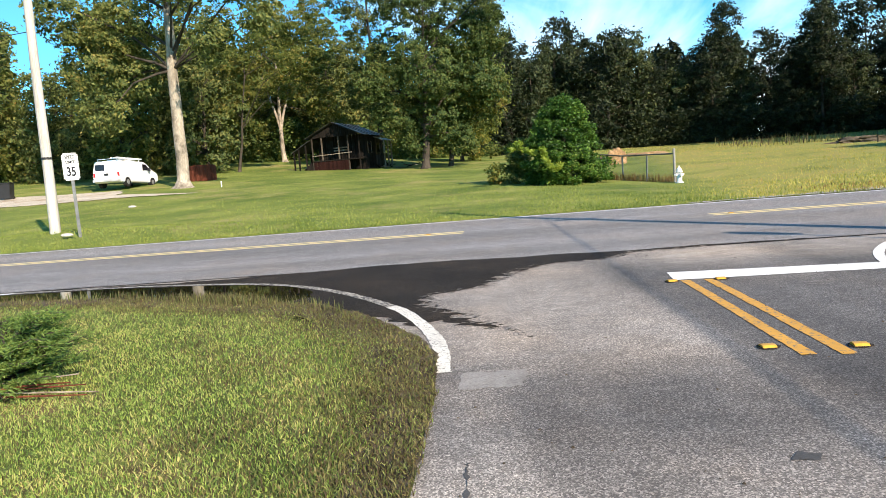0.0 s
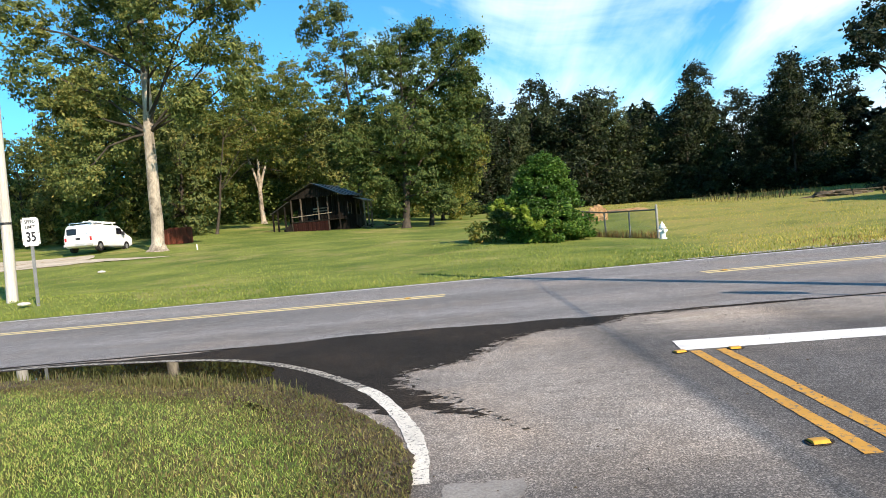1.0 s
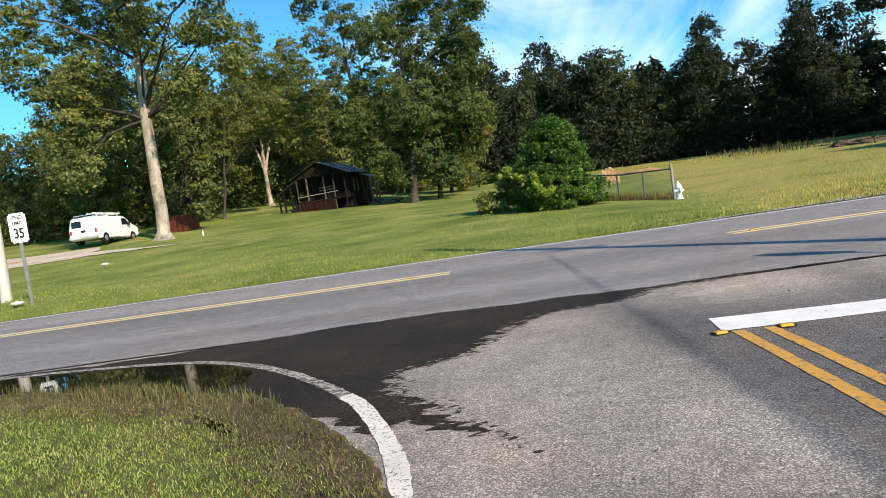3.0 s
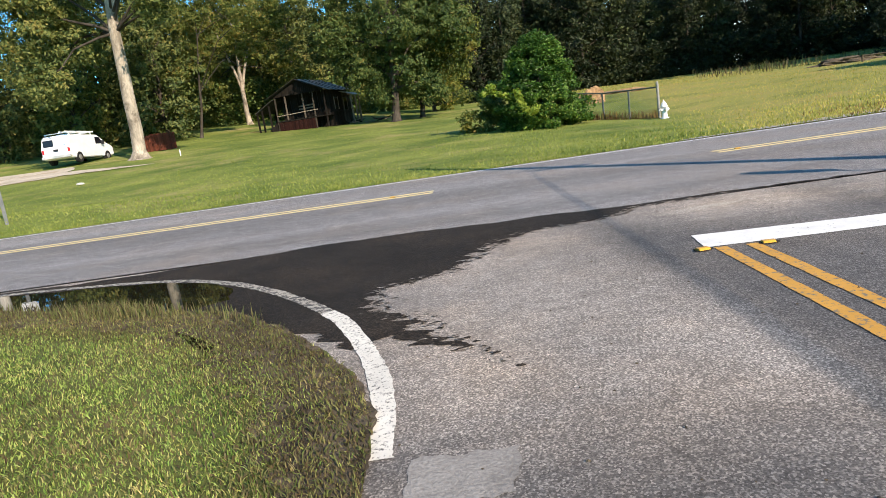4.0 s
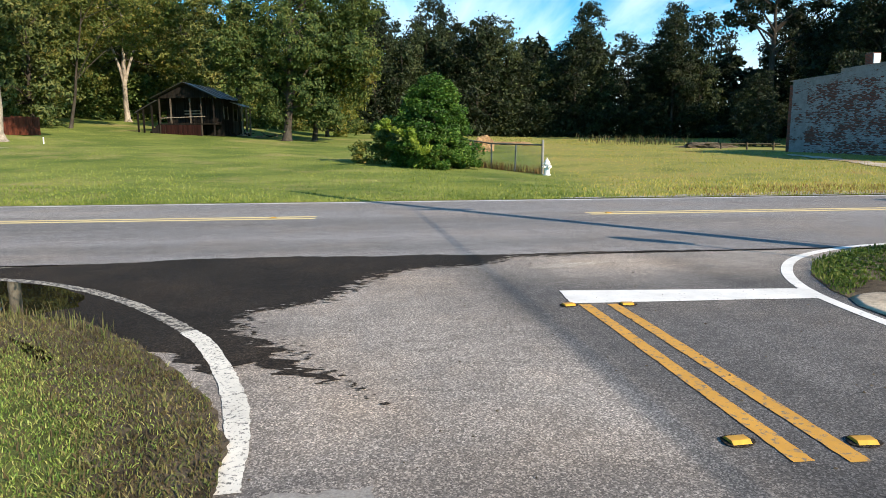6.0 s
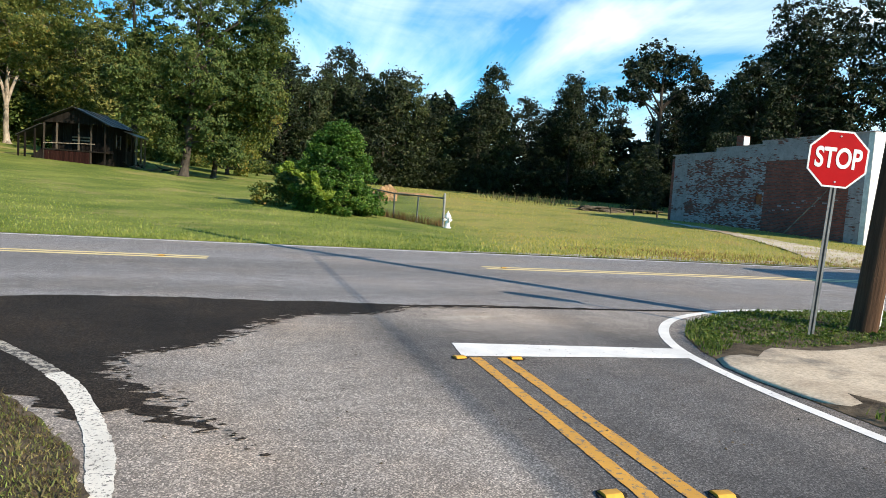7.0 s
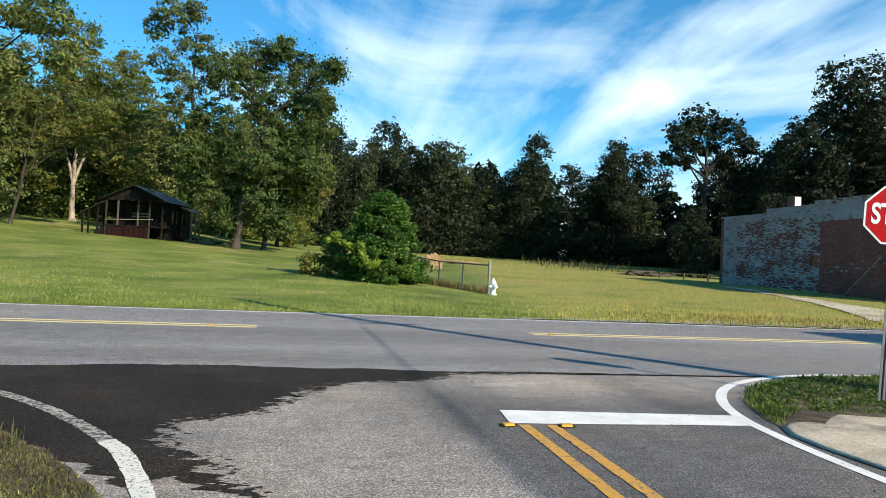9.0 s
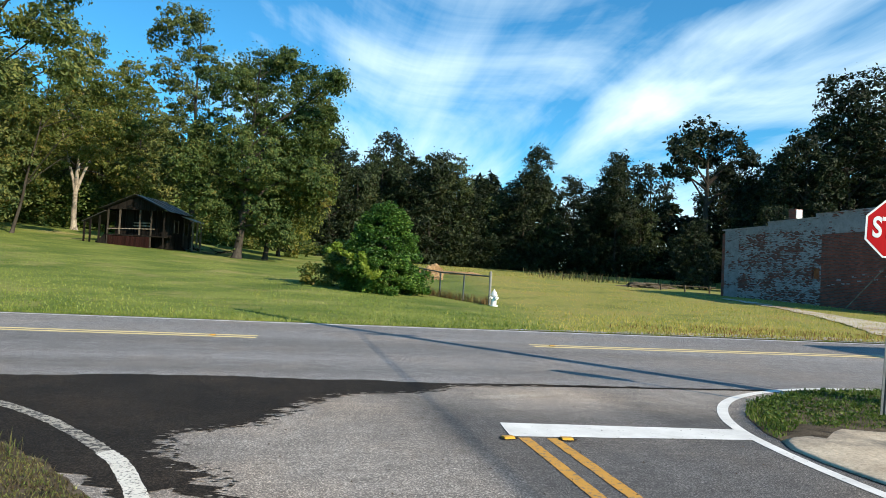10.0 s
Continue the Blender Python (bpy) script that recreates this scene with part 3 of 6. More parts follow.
build_ground()
EDGE_X = np.array([-90, -20, -8, -4.5, -3.2, -2.5, -1.68, -1.05, -0.37, -0.165, -0.12])
EDGE_Y = np.array([7.1, 7.1, 6.85, 6.28, 5.68, 5.38, 5.02, 4.36, 3.32, 2.7, 2.0])
EDGE = [(float(a), float(b)) for a, b in zip(EDGE_X, EDGE_Y)] + [(-0.1, 0.66), (-0.05, -14.0)]
KERB = [(4.3, -14.0), (4.24, 2.0), (4.2, 3.2), (4.19, 3.95), (4.24, 4.68), (4.36, 5.4), (4.66, 6.1), (5.2, 6.82), (5.85, 7.28), (6.7, 7.68), (7.9, 7.82), (90.0, 7.9)]
BANK = [(x + 0.16, y - 0.02) for x, y in KERB[:5]] + [(4.52, 5.3), (4.82, 6.0), (5.32, 6.68), (5.92, 7.1), (6.75, 7.5), (7.95, 7.62), (90.0, 7.7)]
sheet("main_road", [(-90, 7.52), (90, 7.52), (90, 15.42), (-90, 15.42)], 0.0, M_MAIN, "worn grey asphalt two-lane main road", ragged=0)
sheet("side_road", [(-90, 7.52)] + [(x, y - 0.1) for x, y in EDGE] + [(4.5, -14.0)] + [(x, y) for x, y in BANK] + [(90, 7.52)], 0.0, M_SIDE, "coarse brownish grey asphalt side road mouth")
sheet("lawn", [(-90, -14)] + EDGE, 0.012, M_LAWN, "mown green lawn at the corner of the junction", ragged=0.03, seed=4)
def frayed(points, step, amount, seed):
    rng, out = random.Random(seed), []
    for (ax, ay), (bx, by) in zip(points, points[1:]):
        n = max(1, int(math.hypot(bx - ax, by - ay) / step))
        for k in range(n):
            x, y = ax + (bx - ax) * k / n, ay + (by - ay) * k / n
            d = amount * (noise.noise(Vector((x * 3, y * 3, seed))) + 0.8 * rng.uniform(-1, 1))
            out.append((x + d * 0.75, y + d * 0.65))
    return out + [points[-1]]


INNER = [(-0.4, 0.7), (-0.5, 2.0), (-0.68, 2.6), (-0.98, 3.15), (-1.45, 3.95), (-2.05, 4.6), (-2.85, 5.0), (-3.55, 5.38), (-5.0, 5.97), (-8, 6.57)]
sheet("verge", EDGE[2:-1] + frayed(INNER, 0.045, 0.13, 3), 0.018, M_SOIL, "dark bare soil verge between lawn and asphalt", ragged=0.03, seed=7, step=0.04)
sheet("wet_patch", [(-7.5, 7.5), (-5.2, 7.44), (-3.87, 7.36), (-2.62, 7.55), (-1.34, 7.78), (0.02, 7.76), (1.32, 7.69), (2.04, 7.6), (3.2, 7.68), (4.5, 7.62), (4.5, 7.56), (3.2, 7.56), (2.15, 7.44), (1.94, 7.16), (1.51, 6.92), (0.9, 6.84), (0.62, 6.5), (0.41, 6.1), (0.18, 5.6), (-0.1, 5.36), (-0.47, 5.12), (-0.46, 4.7), (-0.36, 4.5), (-0.06, 4.1), (0.1, 3.78), (0.3, 3.46), (0.07, 3.6), (-0.24, 3.93), (-0.36, 3.78), (-0.46, 3.75), (-0.62, 4.1), (-1.05, 4.3), (-1.7, 5.05), (-3.2, 5.7), (-4.5, 6.3), (-7.5, 6.9)], 0.004, M_WET, "dark wet asphalt where water has run out of the puddle", ragged=0.045, seed=3, step=0.018, fringe=0.17)
for k, (x, y, s) in enumerate(((0.4, 3.4, 0.03), (0.46, 3.3, 0.02), (0.52, 3.17, 0.024), (0.3, 3.62, 0.03), (0.22, 3.5, 0.02), (0.36, 3.47, 0.018), (0.43, 3.36, 0.015), (0.56, 3.1, 0.014), (0.24, 3.7, 0.02))):
    sheet("wet_spot", [(x - s * 1.3, y), (x, y - s * 0.6), (x + s, y - s * 0.2), (x + s * 0.3, y + s * 0.7)], 0.0045, M_WET, "small wet splash on the asphalt", ragged=0.012, seed=50 + k, step=0.008)
sheet("puddle", [(-8, 7.3), (-5.3, 7.2), (-4.1, 6.98), (-3.1, 6.74), (-2.4, 6.36), (-1.98, 5.95), (-1.86, 5.5), (-2.2, 5.28), (-2.6, 5.42), (-3.3, 5.74), (-4.5, 6.3), (-5.6, 6.55), (-8, 6.86)], 0.0055, M_WATER, "still dark rain puddle reflecting trees and sky", ragged=0.03, seed=9)
sheet("dust_patch", frayed([(2.1, 6.75), (2.6, 6.98), (3.3, 7.0), (2.9, 6.84), (2.4, 6.68), (2.1, 6.75)], 0.03, 0.05, 12)[:-1], 0.003, M_SMEAR, "thin pale grit swept onto the asphalt")
sheet("road_patch", [(0.02, 2.0), (0.03, 2.34), (0.46, 2.36), (0.42, 2.02)], 0.003, M_PATCH, "pale patched strip in the asphalt by the line's end", ragged=0.035, seed=14, step=0.04)
ribbon("cracked_seam", [(0.12, 1.0), (0.16, 0.2), (0.2, -1.5)], 0.012, 0.003, M_TAR, "cracked dark seam in the asphalt", 0.012, 5)
sheet("oil_spot", [(1.48, 0.9), (1.55, 0.99), (1.64, 0.95), (1.6, 0.88)], 0.003, M_TAR, "small dark oil spot on the asphalt", ragged=0.015, seed=21, step=0.03)

ARC = [(-90, 7.42), (-20, 7.44), (-7, 7.42), (-5.2, 7.3), (-4.1, 7.08), (-3.1, 6.82), (-2.35, 6.42), (-1.6, 5.74), (-0.98, 4.93), (-0.64, 4.4), (-0.35, 3.68), (-0.165, 3.05), (-0.105, 2.36)]
ribbon("edge_line", ARC[2:9] + [(-0.81, 4.66)], 0.105, 0.0066, M_FAINT_LINE, "dirty half-worn edge line beside the puddle", 0.008, 2)
ribbon("edge_line", [(-0.81, 4.66)] + ARC[9:], 0.12, 0.006, M_WORN_LINE, "flaking white edge line curving round the corner", 0.006, 2)
ribbon("edge_line", ARC[:3], 0.11, 0.0042, M_WHITE_LINE, "white edge line of the main road")
ribbon("edge_line", [(x - 0.04, y + 0.02) for x, y in KERB], 0.11, 0.0045, M_WHITE_LINE, "fresh white edge line round the grass corner")
ribbon("edge_line", [(-90, 15.22), (0, 15.16), (90, 15.22)], 0.11, 0.0042, M_WHITE_LINE, "white edge line on the far side of the main road", 0.0)
sheet("stop_line", [(2.13, 5.6), (2.09, 5.12), (4.3, 5.03), (4.38, 5.4)], 0.0058, M_WHITE_LINE, "broad white stop line across the lane", ragged=0.006, seed=2)
for k, x in enumerate((2.2, 2.43)):
    ribbon("centre_line", [(x - 0.01, 5.08 - 0.02 * k), (x, 4.0), (x, 2.34 - 0.03 * k)], 0.095, 0.0045, M_YELLOW_LINE, "worn yellow centre line leading to the stop line", 0.003, 4 + k)
for y in (11.93, 12.22):
    ribbon("centre_line", [(-90, y + 0.1), (-12, y + 0.05), (-0.45, y)], 0.165, 0.0042, M_FARYELLOW, "double yellow centre line of the main road")
    ribbon("centre_line", [(4.6, y), (14, y), (90, y + 0.1)], 0.165, 0.0042, M_FARYELLOW, "double yellow centre line of the main road")


def build_marker(x, y, turn=0.0):
    t = thing("road_marker", pose(x, y, 0.004, 0, 0, turn), "raised amber plastic reflector glued to the asphalt", "road marker", "amber reflectors on the road")
    bm = bmesh.new()
    prism(bm, [(0.075 * math.cos(a) * (1 + 0.12 * math.sin(3 * a + x)), 0.062 * math.sin(a)) for a in np.linspace(0, 2 * math.pi, 14, endpoint=False)], 0.004, "z", 0.0)
    part("glue_pad", bm, M_WET, t, "black bitumen pad")
    bm = bmesh.new()
    prism(bm, [(-0.042, 0.004), (-0.024, 0.018), (0.024, 0.018), (0.042, 0.004)], 0.09, "x", -0.045)
    part("lens", bm, M_MARKER, t)


for x, y, turn in ((2.03, 2.55, 4), (2.57, 2.48, -3), (2.05, 5.06, 12), (2.53, 5.03, -4), (-1.2, 12.08, 0), (5.0, 12.08, 0)):
    build_marker(x, y, turn)


# ---- raised corner with the stop sign ----
def build_corner():
    bm = bmesh.new()
    ring = [(x, y) for x, y in BANK] + [(90, -14)]
    inner = [(4.75, -14), (4.75, 2.0), (4.72, 3.2), (4.72, 4.0), (4.78, 4.7), (4.95, 5.25), (5.2, 5.85), (5.65, 6.4), (6.15, 6.75), (6.9, 7.1), (8.0, 7.25), (90, 7.3), (90, -14)]
    lo = [bm.verts.new((*p, 0.005)) for p in ring]
    hi = [bm.verts.new((*p, 0.04)) for p in inner]
    for k in range(len(lo) - 1):
        bm.faces.new((lo[k], lo[k + 1], hi[k + 1], hi[k]))
    bm.faces.new(hi)
    bmesh.ops.triangulate(bm, faces=bm.faces)
    tagged(part("corner_bank", bm, M_SOIL), "low raised grass bank at the junction's corner", "ground", kind="structure")
    bm = bmesh.new()
    rim = [(4.33, 4.74), (4.44, 4.98), (4.62, 5.14), (4.85, 5.34), (5.05, 5.46), (5.22, 5.4), (5.4, 5.33), (5.7, 5.33), (6.0, 5.38), (6.9, 5.62), (9.5, 5.9), (9.5, 2.4), (5.05, 2.6), (4.8, 3.1), (4.5, 3.45), (4.34, 3.85), (4.3, 4.35)]
    rings = [[bm.verts.new((x + (7.2 - x) * f, y + (4.3 - y) * f, z)) for x, y in rim] for f, z in ((0.0, 0.008), (0.025, 0.02), (0.07, 0.032), (0.14, 0.042), (0.28, 0.048))]
    lo, hi = rings[0], rings[-1]
    for ra, rb in zip(rings, rings[1:]):
        for k in range(len(lo)):
            q = (k + 1) % len(lo)
            bm.faces.new((ra[k], ra[q], rb[q], rb[k]))
    bm.faces.new(hi)
    bm.faces.new(lo[::-1])
    bmesh.ops.triangulate(bm, faces=bm.faces)
    tagged(part("concrete_slab", bm, M_CONC, smooth=True), "worn tan concrete apron beside the stop sign", "concrete slab", kind="structure")


build_corner()
sheet("gravel_drive", [(-60, 30.5), (-40, 32.3), (-30, 34.0), (-24, 36.2), (-18.5, 38.6), (-19.5, 39.0), (-24, 39.2), (-25.5, 42.5), (-29, 42.5), (-40, 40.5), (-60, 39)], 0, M_GRAVEL, "pale gravel driveway leading to the parked van", ragged=0.25, seed=31, step=0.6)
sheet("gravel_drive", [(17, 15.5), (18.5, 19), (21, 24), (22.2, 27), (23.0, 34), (23.5, 34), (23.1, 26.5), (22.6, 22), (22.5, 18), (23, 15.5)], 0, M_GRAVEL, "pale gravel drive beside the brick building", ragged=0.2, seed=33, step=0.5)
sheet("dirt_strip", [(5, 15.45), (40, 15.45), (40, 16.2), (20, 16.6), (10, 16.3)], 0, M_DUST, "dry dirt shoulder along the far edge of the road", ragged=0.15, seed=35, step=0.5)
for ob in list(scene.objects):
    if ob.name.startswith(("gravel_drive", "dirt_strip")):
        bm = bmesh.new()
        bm.from_mesh(ob.data)
        bmesh.ops.subdivide_edges(bm, edges=bm.edges, cuts=2, use_grid_fill=True)
        for v in bm.verts:
            v.co.z = gz(v.co.x, v.co.y) + (0.032 if ob.name.startswith("gravel") else 0.018)
        bm.to_mesh(ob.data)
        bm.free()


# ---- trees ----
def tube(points, radii, n=7):
    pts = np.asarray(points, float)
    verts, faces = [], []
    for k in range(len(pts)):
        d = pts[min(k + 1, len(pts) - 1)] - pts[max(k - 1, 0)]
        d = d / (np.linalg.norm(d) + 1e-9)
        a = np.cross(d, (0.31, 0.95, 0.12))
        a /= np.linalg.norm(a) + 1e-9
        b = np.cross(d, a)
        for j in range(n):
            t = 2 * math.pi * j / n
            verts.append(pts[k] + radii[k] * (math.cos(t) * a + math.sin(t) * b))
    for k in range(len(pts) - 1):
        for j in range(n):
            i = (j + 1) % n
            faces.append((k * n + j, k * n + i, (k + 1) * n + i, (k + 1) * n + j))
    return verts, faces


def leaf_cloud(rng, cents, spread, count, size):
    idx = rng.integers(0, len(cents), count)
    d = rng.normal(size=(count, 3))
    d /= np.linalg.norm(d, axis=1)[:, None]
    p = cents[idx] + d * (rng.random((count, 1)) ** 0.4) * spread[idx][:, None] * (1.15, 1.15, 0.75)
    u = rng.normal(size=(count, 3)) * (1, 1, 0.6)
    u /= np.linalg.norm(u, axis=1)[:, None]
    w = np.cross(u, rng.normal(size=(count, 3)))
    w /= np.linalg.norm(w, axis=1)[:, None]
    k = size * (0.6 + 0.8 * rng.random((count, 1)))
    u, w = u * k, w * k * 0.55
    nrm = np.cross(u, w)
    nrm = nrm / (np.linalg.norm(nrm, axis=1)[:, None] + 1e-9) * k * 0.18
    return np.stack([p - u, p + w + nrm, p + u, p - w + nrm], 1).reshape(-1, 3), np.arange(count * 4).reshape(-1, 4)


def plant(name, meshes, x, y, turn, label, category, bark, leaf, group="", z=None):
    t = thing(name, pose(x, y, gz(x, y) - 0.05 if z is None else z, 0, 0, turn), label, category, group)
    part("trunk", meshes[0], bark, t)
    part("crown", meshes[1], leaf, t)
    part("branch_frame", meshes[2], M_BARK_DARK, t)
    return t


def lobed_tree(seed, height, trunk_r, lobes, size, cover=0.8, spray=0.42, leaves=30, bend=(0, 0), root=1.5, fork=0.0, fill=0.16, limb=0.34, taper=0.85, first=0.0):
    """A tree whose crown is made of lobes (x, y, z, radius): a limb goes to each lobe, twigs to its sprays, and each spray is a drooping tuft of leaves."""
    rng = np.random.default_rng(seed)
    tv, tf, lv, lf = [], [], [], []

    def add(points, radii, n, vs=lv, fs=lf):
        v, f = tube(points, radii, n)
        k = len(vs)
        vs.extend(v)
        fs.extend([tuple(i + k for i in q) for q in f])

    hs = np.linspace(0, height, 13)
    wander = np.cumsum(rng.normal(0, 0.006 * height, (13, 2)), 0) * 0.5
    wander[0] = 0
    spine = np.column_stack([wander[:, 0] + bend[0] * hs, wander[:, 1] + bend[1] * hs, hs])
    rad = trunk_r * np.clip(1 - 0.93 * (hs / height) ** taper, 0.05, 1)
    foot = spine[1] - spine[0]
    spine2 = np.vstack([spine[0], spine[0] + foot * 0.1, spine[0] + foot * 0.3, spine[1:]])
    add(spine2, np.concatenate([[trunk_r * root, trunk_r * (1 + (root - 1) * 0.45), trunk_r * 1.03], rad[1:]]), 12, tv, tf)
    if fork:
        for sx, sy in ((1, 0.3), (-0.75, -0.2)):
            way = np.array([sx * 0.34, sy * 0.34, 1.0])
            b0 = np.array([np.interp(fork, hs, spine[:, 0]), np.interp(fork, hs, spine[:, 1]), fork])
            add([b0 - (0, 0, 0.5), b0 + way * 1.2, b0 + way * 3.4 + rng.normal(0, 0.1, 3), b0 + way * 9.0], [trunk_r * 0.55, trunk_r * 0.5, trunk_r * 0.38, trunk_r * 0.05], 8, tv, tf)
    lob = np.array(lobes, float)
    pos, out, wide = [], [], []
    for x, y, z, r in lob:
        c = np.array([x, y, z])
        z0 = min(max(0.16 * height, first, z - (0.35 + 0.4 * rng.random()) * math.hypot(x, y) - 0.3 * r), height * 0.95)
        b = np.array([np.interp(z0, hs, spine[:, 0]), np.interp(z0, hs, spine[:, 1]), z0])
        r0 = max(0.02, min(np.interp(z0, hs, rad) * 0.7, limb * trunk_r * (0.5 + r / 4)))
        m = (b + c) / 2 + rng.normal(0, 0.06, 3) * np.linalg.norm(c - b) + (0, 0, 0.1 * np.linalg.norm(c - b))
        add([b, (b * 0.6 + m * 0.4) + (0, 0, 0.05 * r), m, (m + c) / 2 + rng.normal(0, 0.08 * r, 3), c], [r0, r0 * 0.85, r0 * 0.62, r0 * 0.45, r0 * 0.22], 6)
        n = max(6, int(cover * 12.6 * r * r / (3.1 * spray * spray * 1.7)))
        d = rng.normal(size=(n, 3))
        d /= np.linalg.norm(d, axis=1)[:, None]
        lump = 0.86 + 0.2 * np.sin(d[:, 0] * 4.1 + x) * np.sin(d[:, 2] * 4.7 + z + d[:, 1] * 3)
        p = c + d * (r * lump * rng.uniform(0.8, 1.12, n))[:, None] * (1, 1, 0.88)
        deep = np.min(np.linalg.norm(p[:, None] - lob[None, :, :3], axis=2) / lob[None, :, 3], axis=1)
        ok = (deep > 0.5) & (p[:, 2] > 0.3)
        p, d = p[ok], d[ok]
        for q in p[:: max(1, len(p) // 7)]:
            k = c + (q - c) * 0.5 + rng.normal(0, 0.1 * r, 3)
            add([c, k, q], [r0 * 0.25, r0 * 0.14, 0.008], 3)
        pos.append(p), out.append(d), wide.append(spray * rng.uniform(0.55, 1.35, len(p)))
    pos, out, wide = np.concatenate(pos), np.concatenate(out), np.concatenate(wide)
    i = np.repeat(np.arange(len(pos)), leaves)
    off = np.clip(rng.normal(size=(len(i), 3)), -1.25, 1.25) * 0.6
    off[:, 2] = off[:, 2] * 0.5 - 0.35 * np.hypot(off[:, 0], off[:, 1])
    p = pos[i] + off * wide[i][:, None]
    nrm = out[i] * 0.85 + (0, 0, 0.35) + rng.normal(size=p.shape) * 0.5
    p = np.where((np.min(np.linalg.norm(pos[i] - lob[:, None, :3], axis=2) / lob[:, None, 3], axis=0) > 1.0)[:, None], pos[i] + (p - pos[i]) * 0.6, p)
    m = int(len(p) * fill)
    k = rng.integers(0, len(lob), m)
    p = np.concatenate([p, lob[k, :3] + rng.normal(size=(m, 3)) * lob[k, 3:] * 0.42])
    nrm = np.concatenate([nrm, rng.normal(size=(m, 3))])
    nrm /= np.linalg.norm(nrm, axis=1)[:, None]
    u = np.cross(nrm, rng.normal(size=p.shape))
    u /= np.linalg.norm(u, axis=1)[:, None]
    w = np.cross(nrm, u)
    g = size * rng.uniform(0.6, 1.4, (len(p), 1))
    fold = nrm * g * 0.2
    v = np.stack([p - u * g, p + w * g * 0.5 + fold, p + u * g, p - w * g * 0.5 + fold], 1).reshape(-1, 3)
    return mesh_of("trunk", tv, tf, True), mesh_of("crown", v, np.arange(len(v)).reshape(-1, 4)), mesh_of("branch_frame", lv, lf, True)


def deepened(seed, flat, depth, forward=0.0):
    """Lobes given as (x, z, radius), set at uneven depths before and behind the trunk; forward: how far those on the sunny side stand out."""
    rng = random.Random(seed)
    return [(x, rng.uniform(-1, 1) * depth * (0.4 if forward and x > 1 else 1) - (forward if x > 1 else 0) + (0.35 * depth if abs(x) < 1.5 else 0), z, r) for x, z, r in flat]


def wild_lobes(seed, height, radius, bare, n):
    """Lobes of a woodland tree: a ragged column of clumps, hung with vines to the foot where bare is low."""
    rng, out = random.Random(seed), []
    for k in range(n):
        f = (k + 0.5) / n
        z = bare + (height - bare - 0.9) * f
        a, reach = k * 2.4 + rng.uniform(-0.5, 0.5), radius * (1 - 0.6 * f ** 2.6) * rng.uniform(0.35, 0.9)
        out.append((math.cos(a) * reach, math.sin(a) * reach, z, radius * rng.uniform(0.3, 0.52) * (1.1 - 0.4 * f)))
    return out


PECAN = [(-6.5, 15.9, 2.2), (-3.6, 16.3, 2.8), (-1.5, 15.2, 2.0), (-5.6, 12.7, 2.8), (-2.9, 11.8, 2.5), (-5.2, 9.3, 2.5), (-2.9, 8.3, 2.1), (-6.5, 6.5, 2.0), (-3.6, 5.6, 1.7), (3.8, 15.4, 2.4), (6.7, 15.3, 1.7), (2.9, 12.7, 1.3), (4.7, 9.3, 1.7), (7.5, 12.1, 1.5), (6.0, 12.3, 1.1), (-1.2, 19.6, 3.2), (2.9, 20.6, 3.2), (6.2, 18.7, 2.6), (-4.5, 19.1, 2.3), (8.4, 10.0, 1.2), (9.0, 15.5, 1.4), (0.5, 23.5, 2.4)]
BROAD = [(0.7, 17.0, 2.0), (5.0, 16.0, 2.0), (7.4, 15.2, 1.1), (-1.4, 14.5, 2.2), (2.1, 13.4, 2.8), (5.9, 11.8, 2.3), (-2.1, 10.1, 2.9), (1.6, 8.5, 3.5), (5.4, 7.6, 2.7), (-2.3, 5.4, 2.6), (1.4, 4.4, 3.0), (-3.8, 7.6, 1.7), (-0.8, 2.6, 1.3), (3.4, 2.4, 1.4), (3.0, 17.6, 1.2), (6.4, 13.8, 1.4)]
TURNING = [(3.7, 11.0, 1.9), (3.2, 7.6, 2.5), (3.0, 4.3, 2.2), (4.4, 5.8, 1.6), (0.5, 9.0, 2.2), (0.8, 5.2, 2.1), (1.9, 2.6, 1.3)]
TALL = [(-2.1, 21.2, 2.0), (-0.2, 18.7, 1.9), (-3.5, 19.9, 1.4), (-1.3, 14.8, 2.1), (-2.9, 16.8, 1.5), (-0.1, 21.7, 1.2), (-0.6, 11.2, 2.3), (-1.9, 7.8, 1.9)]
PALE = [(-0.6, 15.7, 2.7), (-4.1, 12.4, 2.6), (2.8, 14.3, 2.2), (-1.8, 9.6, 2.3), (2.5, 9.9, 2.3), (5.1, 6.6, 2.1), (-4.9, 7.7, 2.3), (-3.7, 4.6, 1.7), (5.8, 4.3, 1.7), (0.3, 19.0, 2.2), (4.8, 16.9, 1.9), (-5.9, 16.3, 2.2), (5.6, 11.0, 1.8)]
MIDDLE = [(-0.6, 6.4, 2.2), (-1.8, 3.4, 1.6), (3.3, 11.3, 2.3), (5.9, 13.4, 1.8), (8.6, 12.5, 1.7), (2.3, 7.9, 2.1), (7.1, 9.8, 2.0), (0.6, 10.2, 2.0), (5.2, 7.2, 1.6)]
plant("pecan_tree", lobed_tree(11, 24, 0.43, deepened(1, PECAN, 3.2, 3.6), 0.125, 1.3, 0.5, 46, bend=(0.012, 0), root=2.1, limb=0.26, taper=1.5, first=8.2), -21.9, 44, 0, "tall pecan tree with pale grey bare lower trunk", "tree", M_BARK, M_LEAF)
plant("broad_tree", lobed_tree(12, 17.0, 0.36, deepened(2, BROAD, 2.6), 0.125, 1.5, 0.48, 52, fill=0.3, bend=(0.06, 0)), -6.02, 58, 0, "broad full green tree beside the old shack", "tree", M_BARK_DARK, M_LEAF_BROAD)
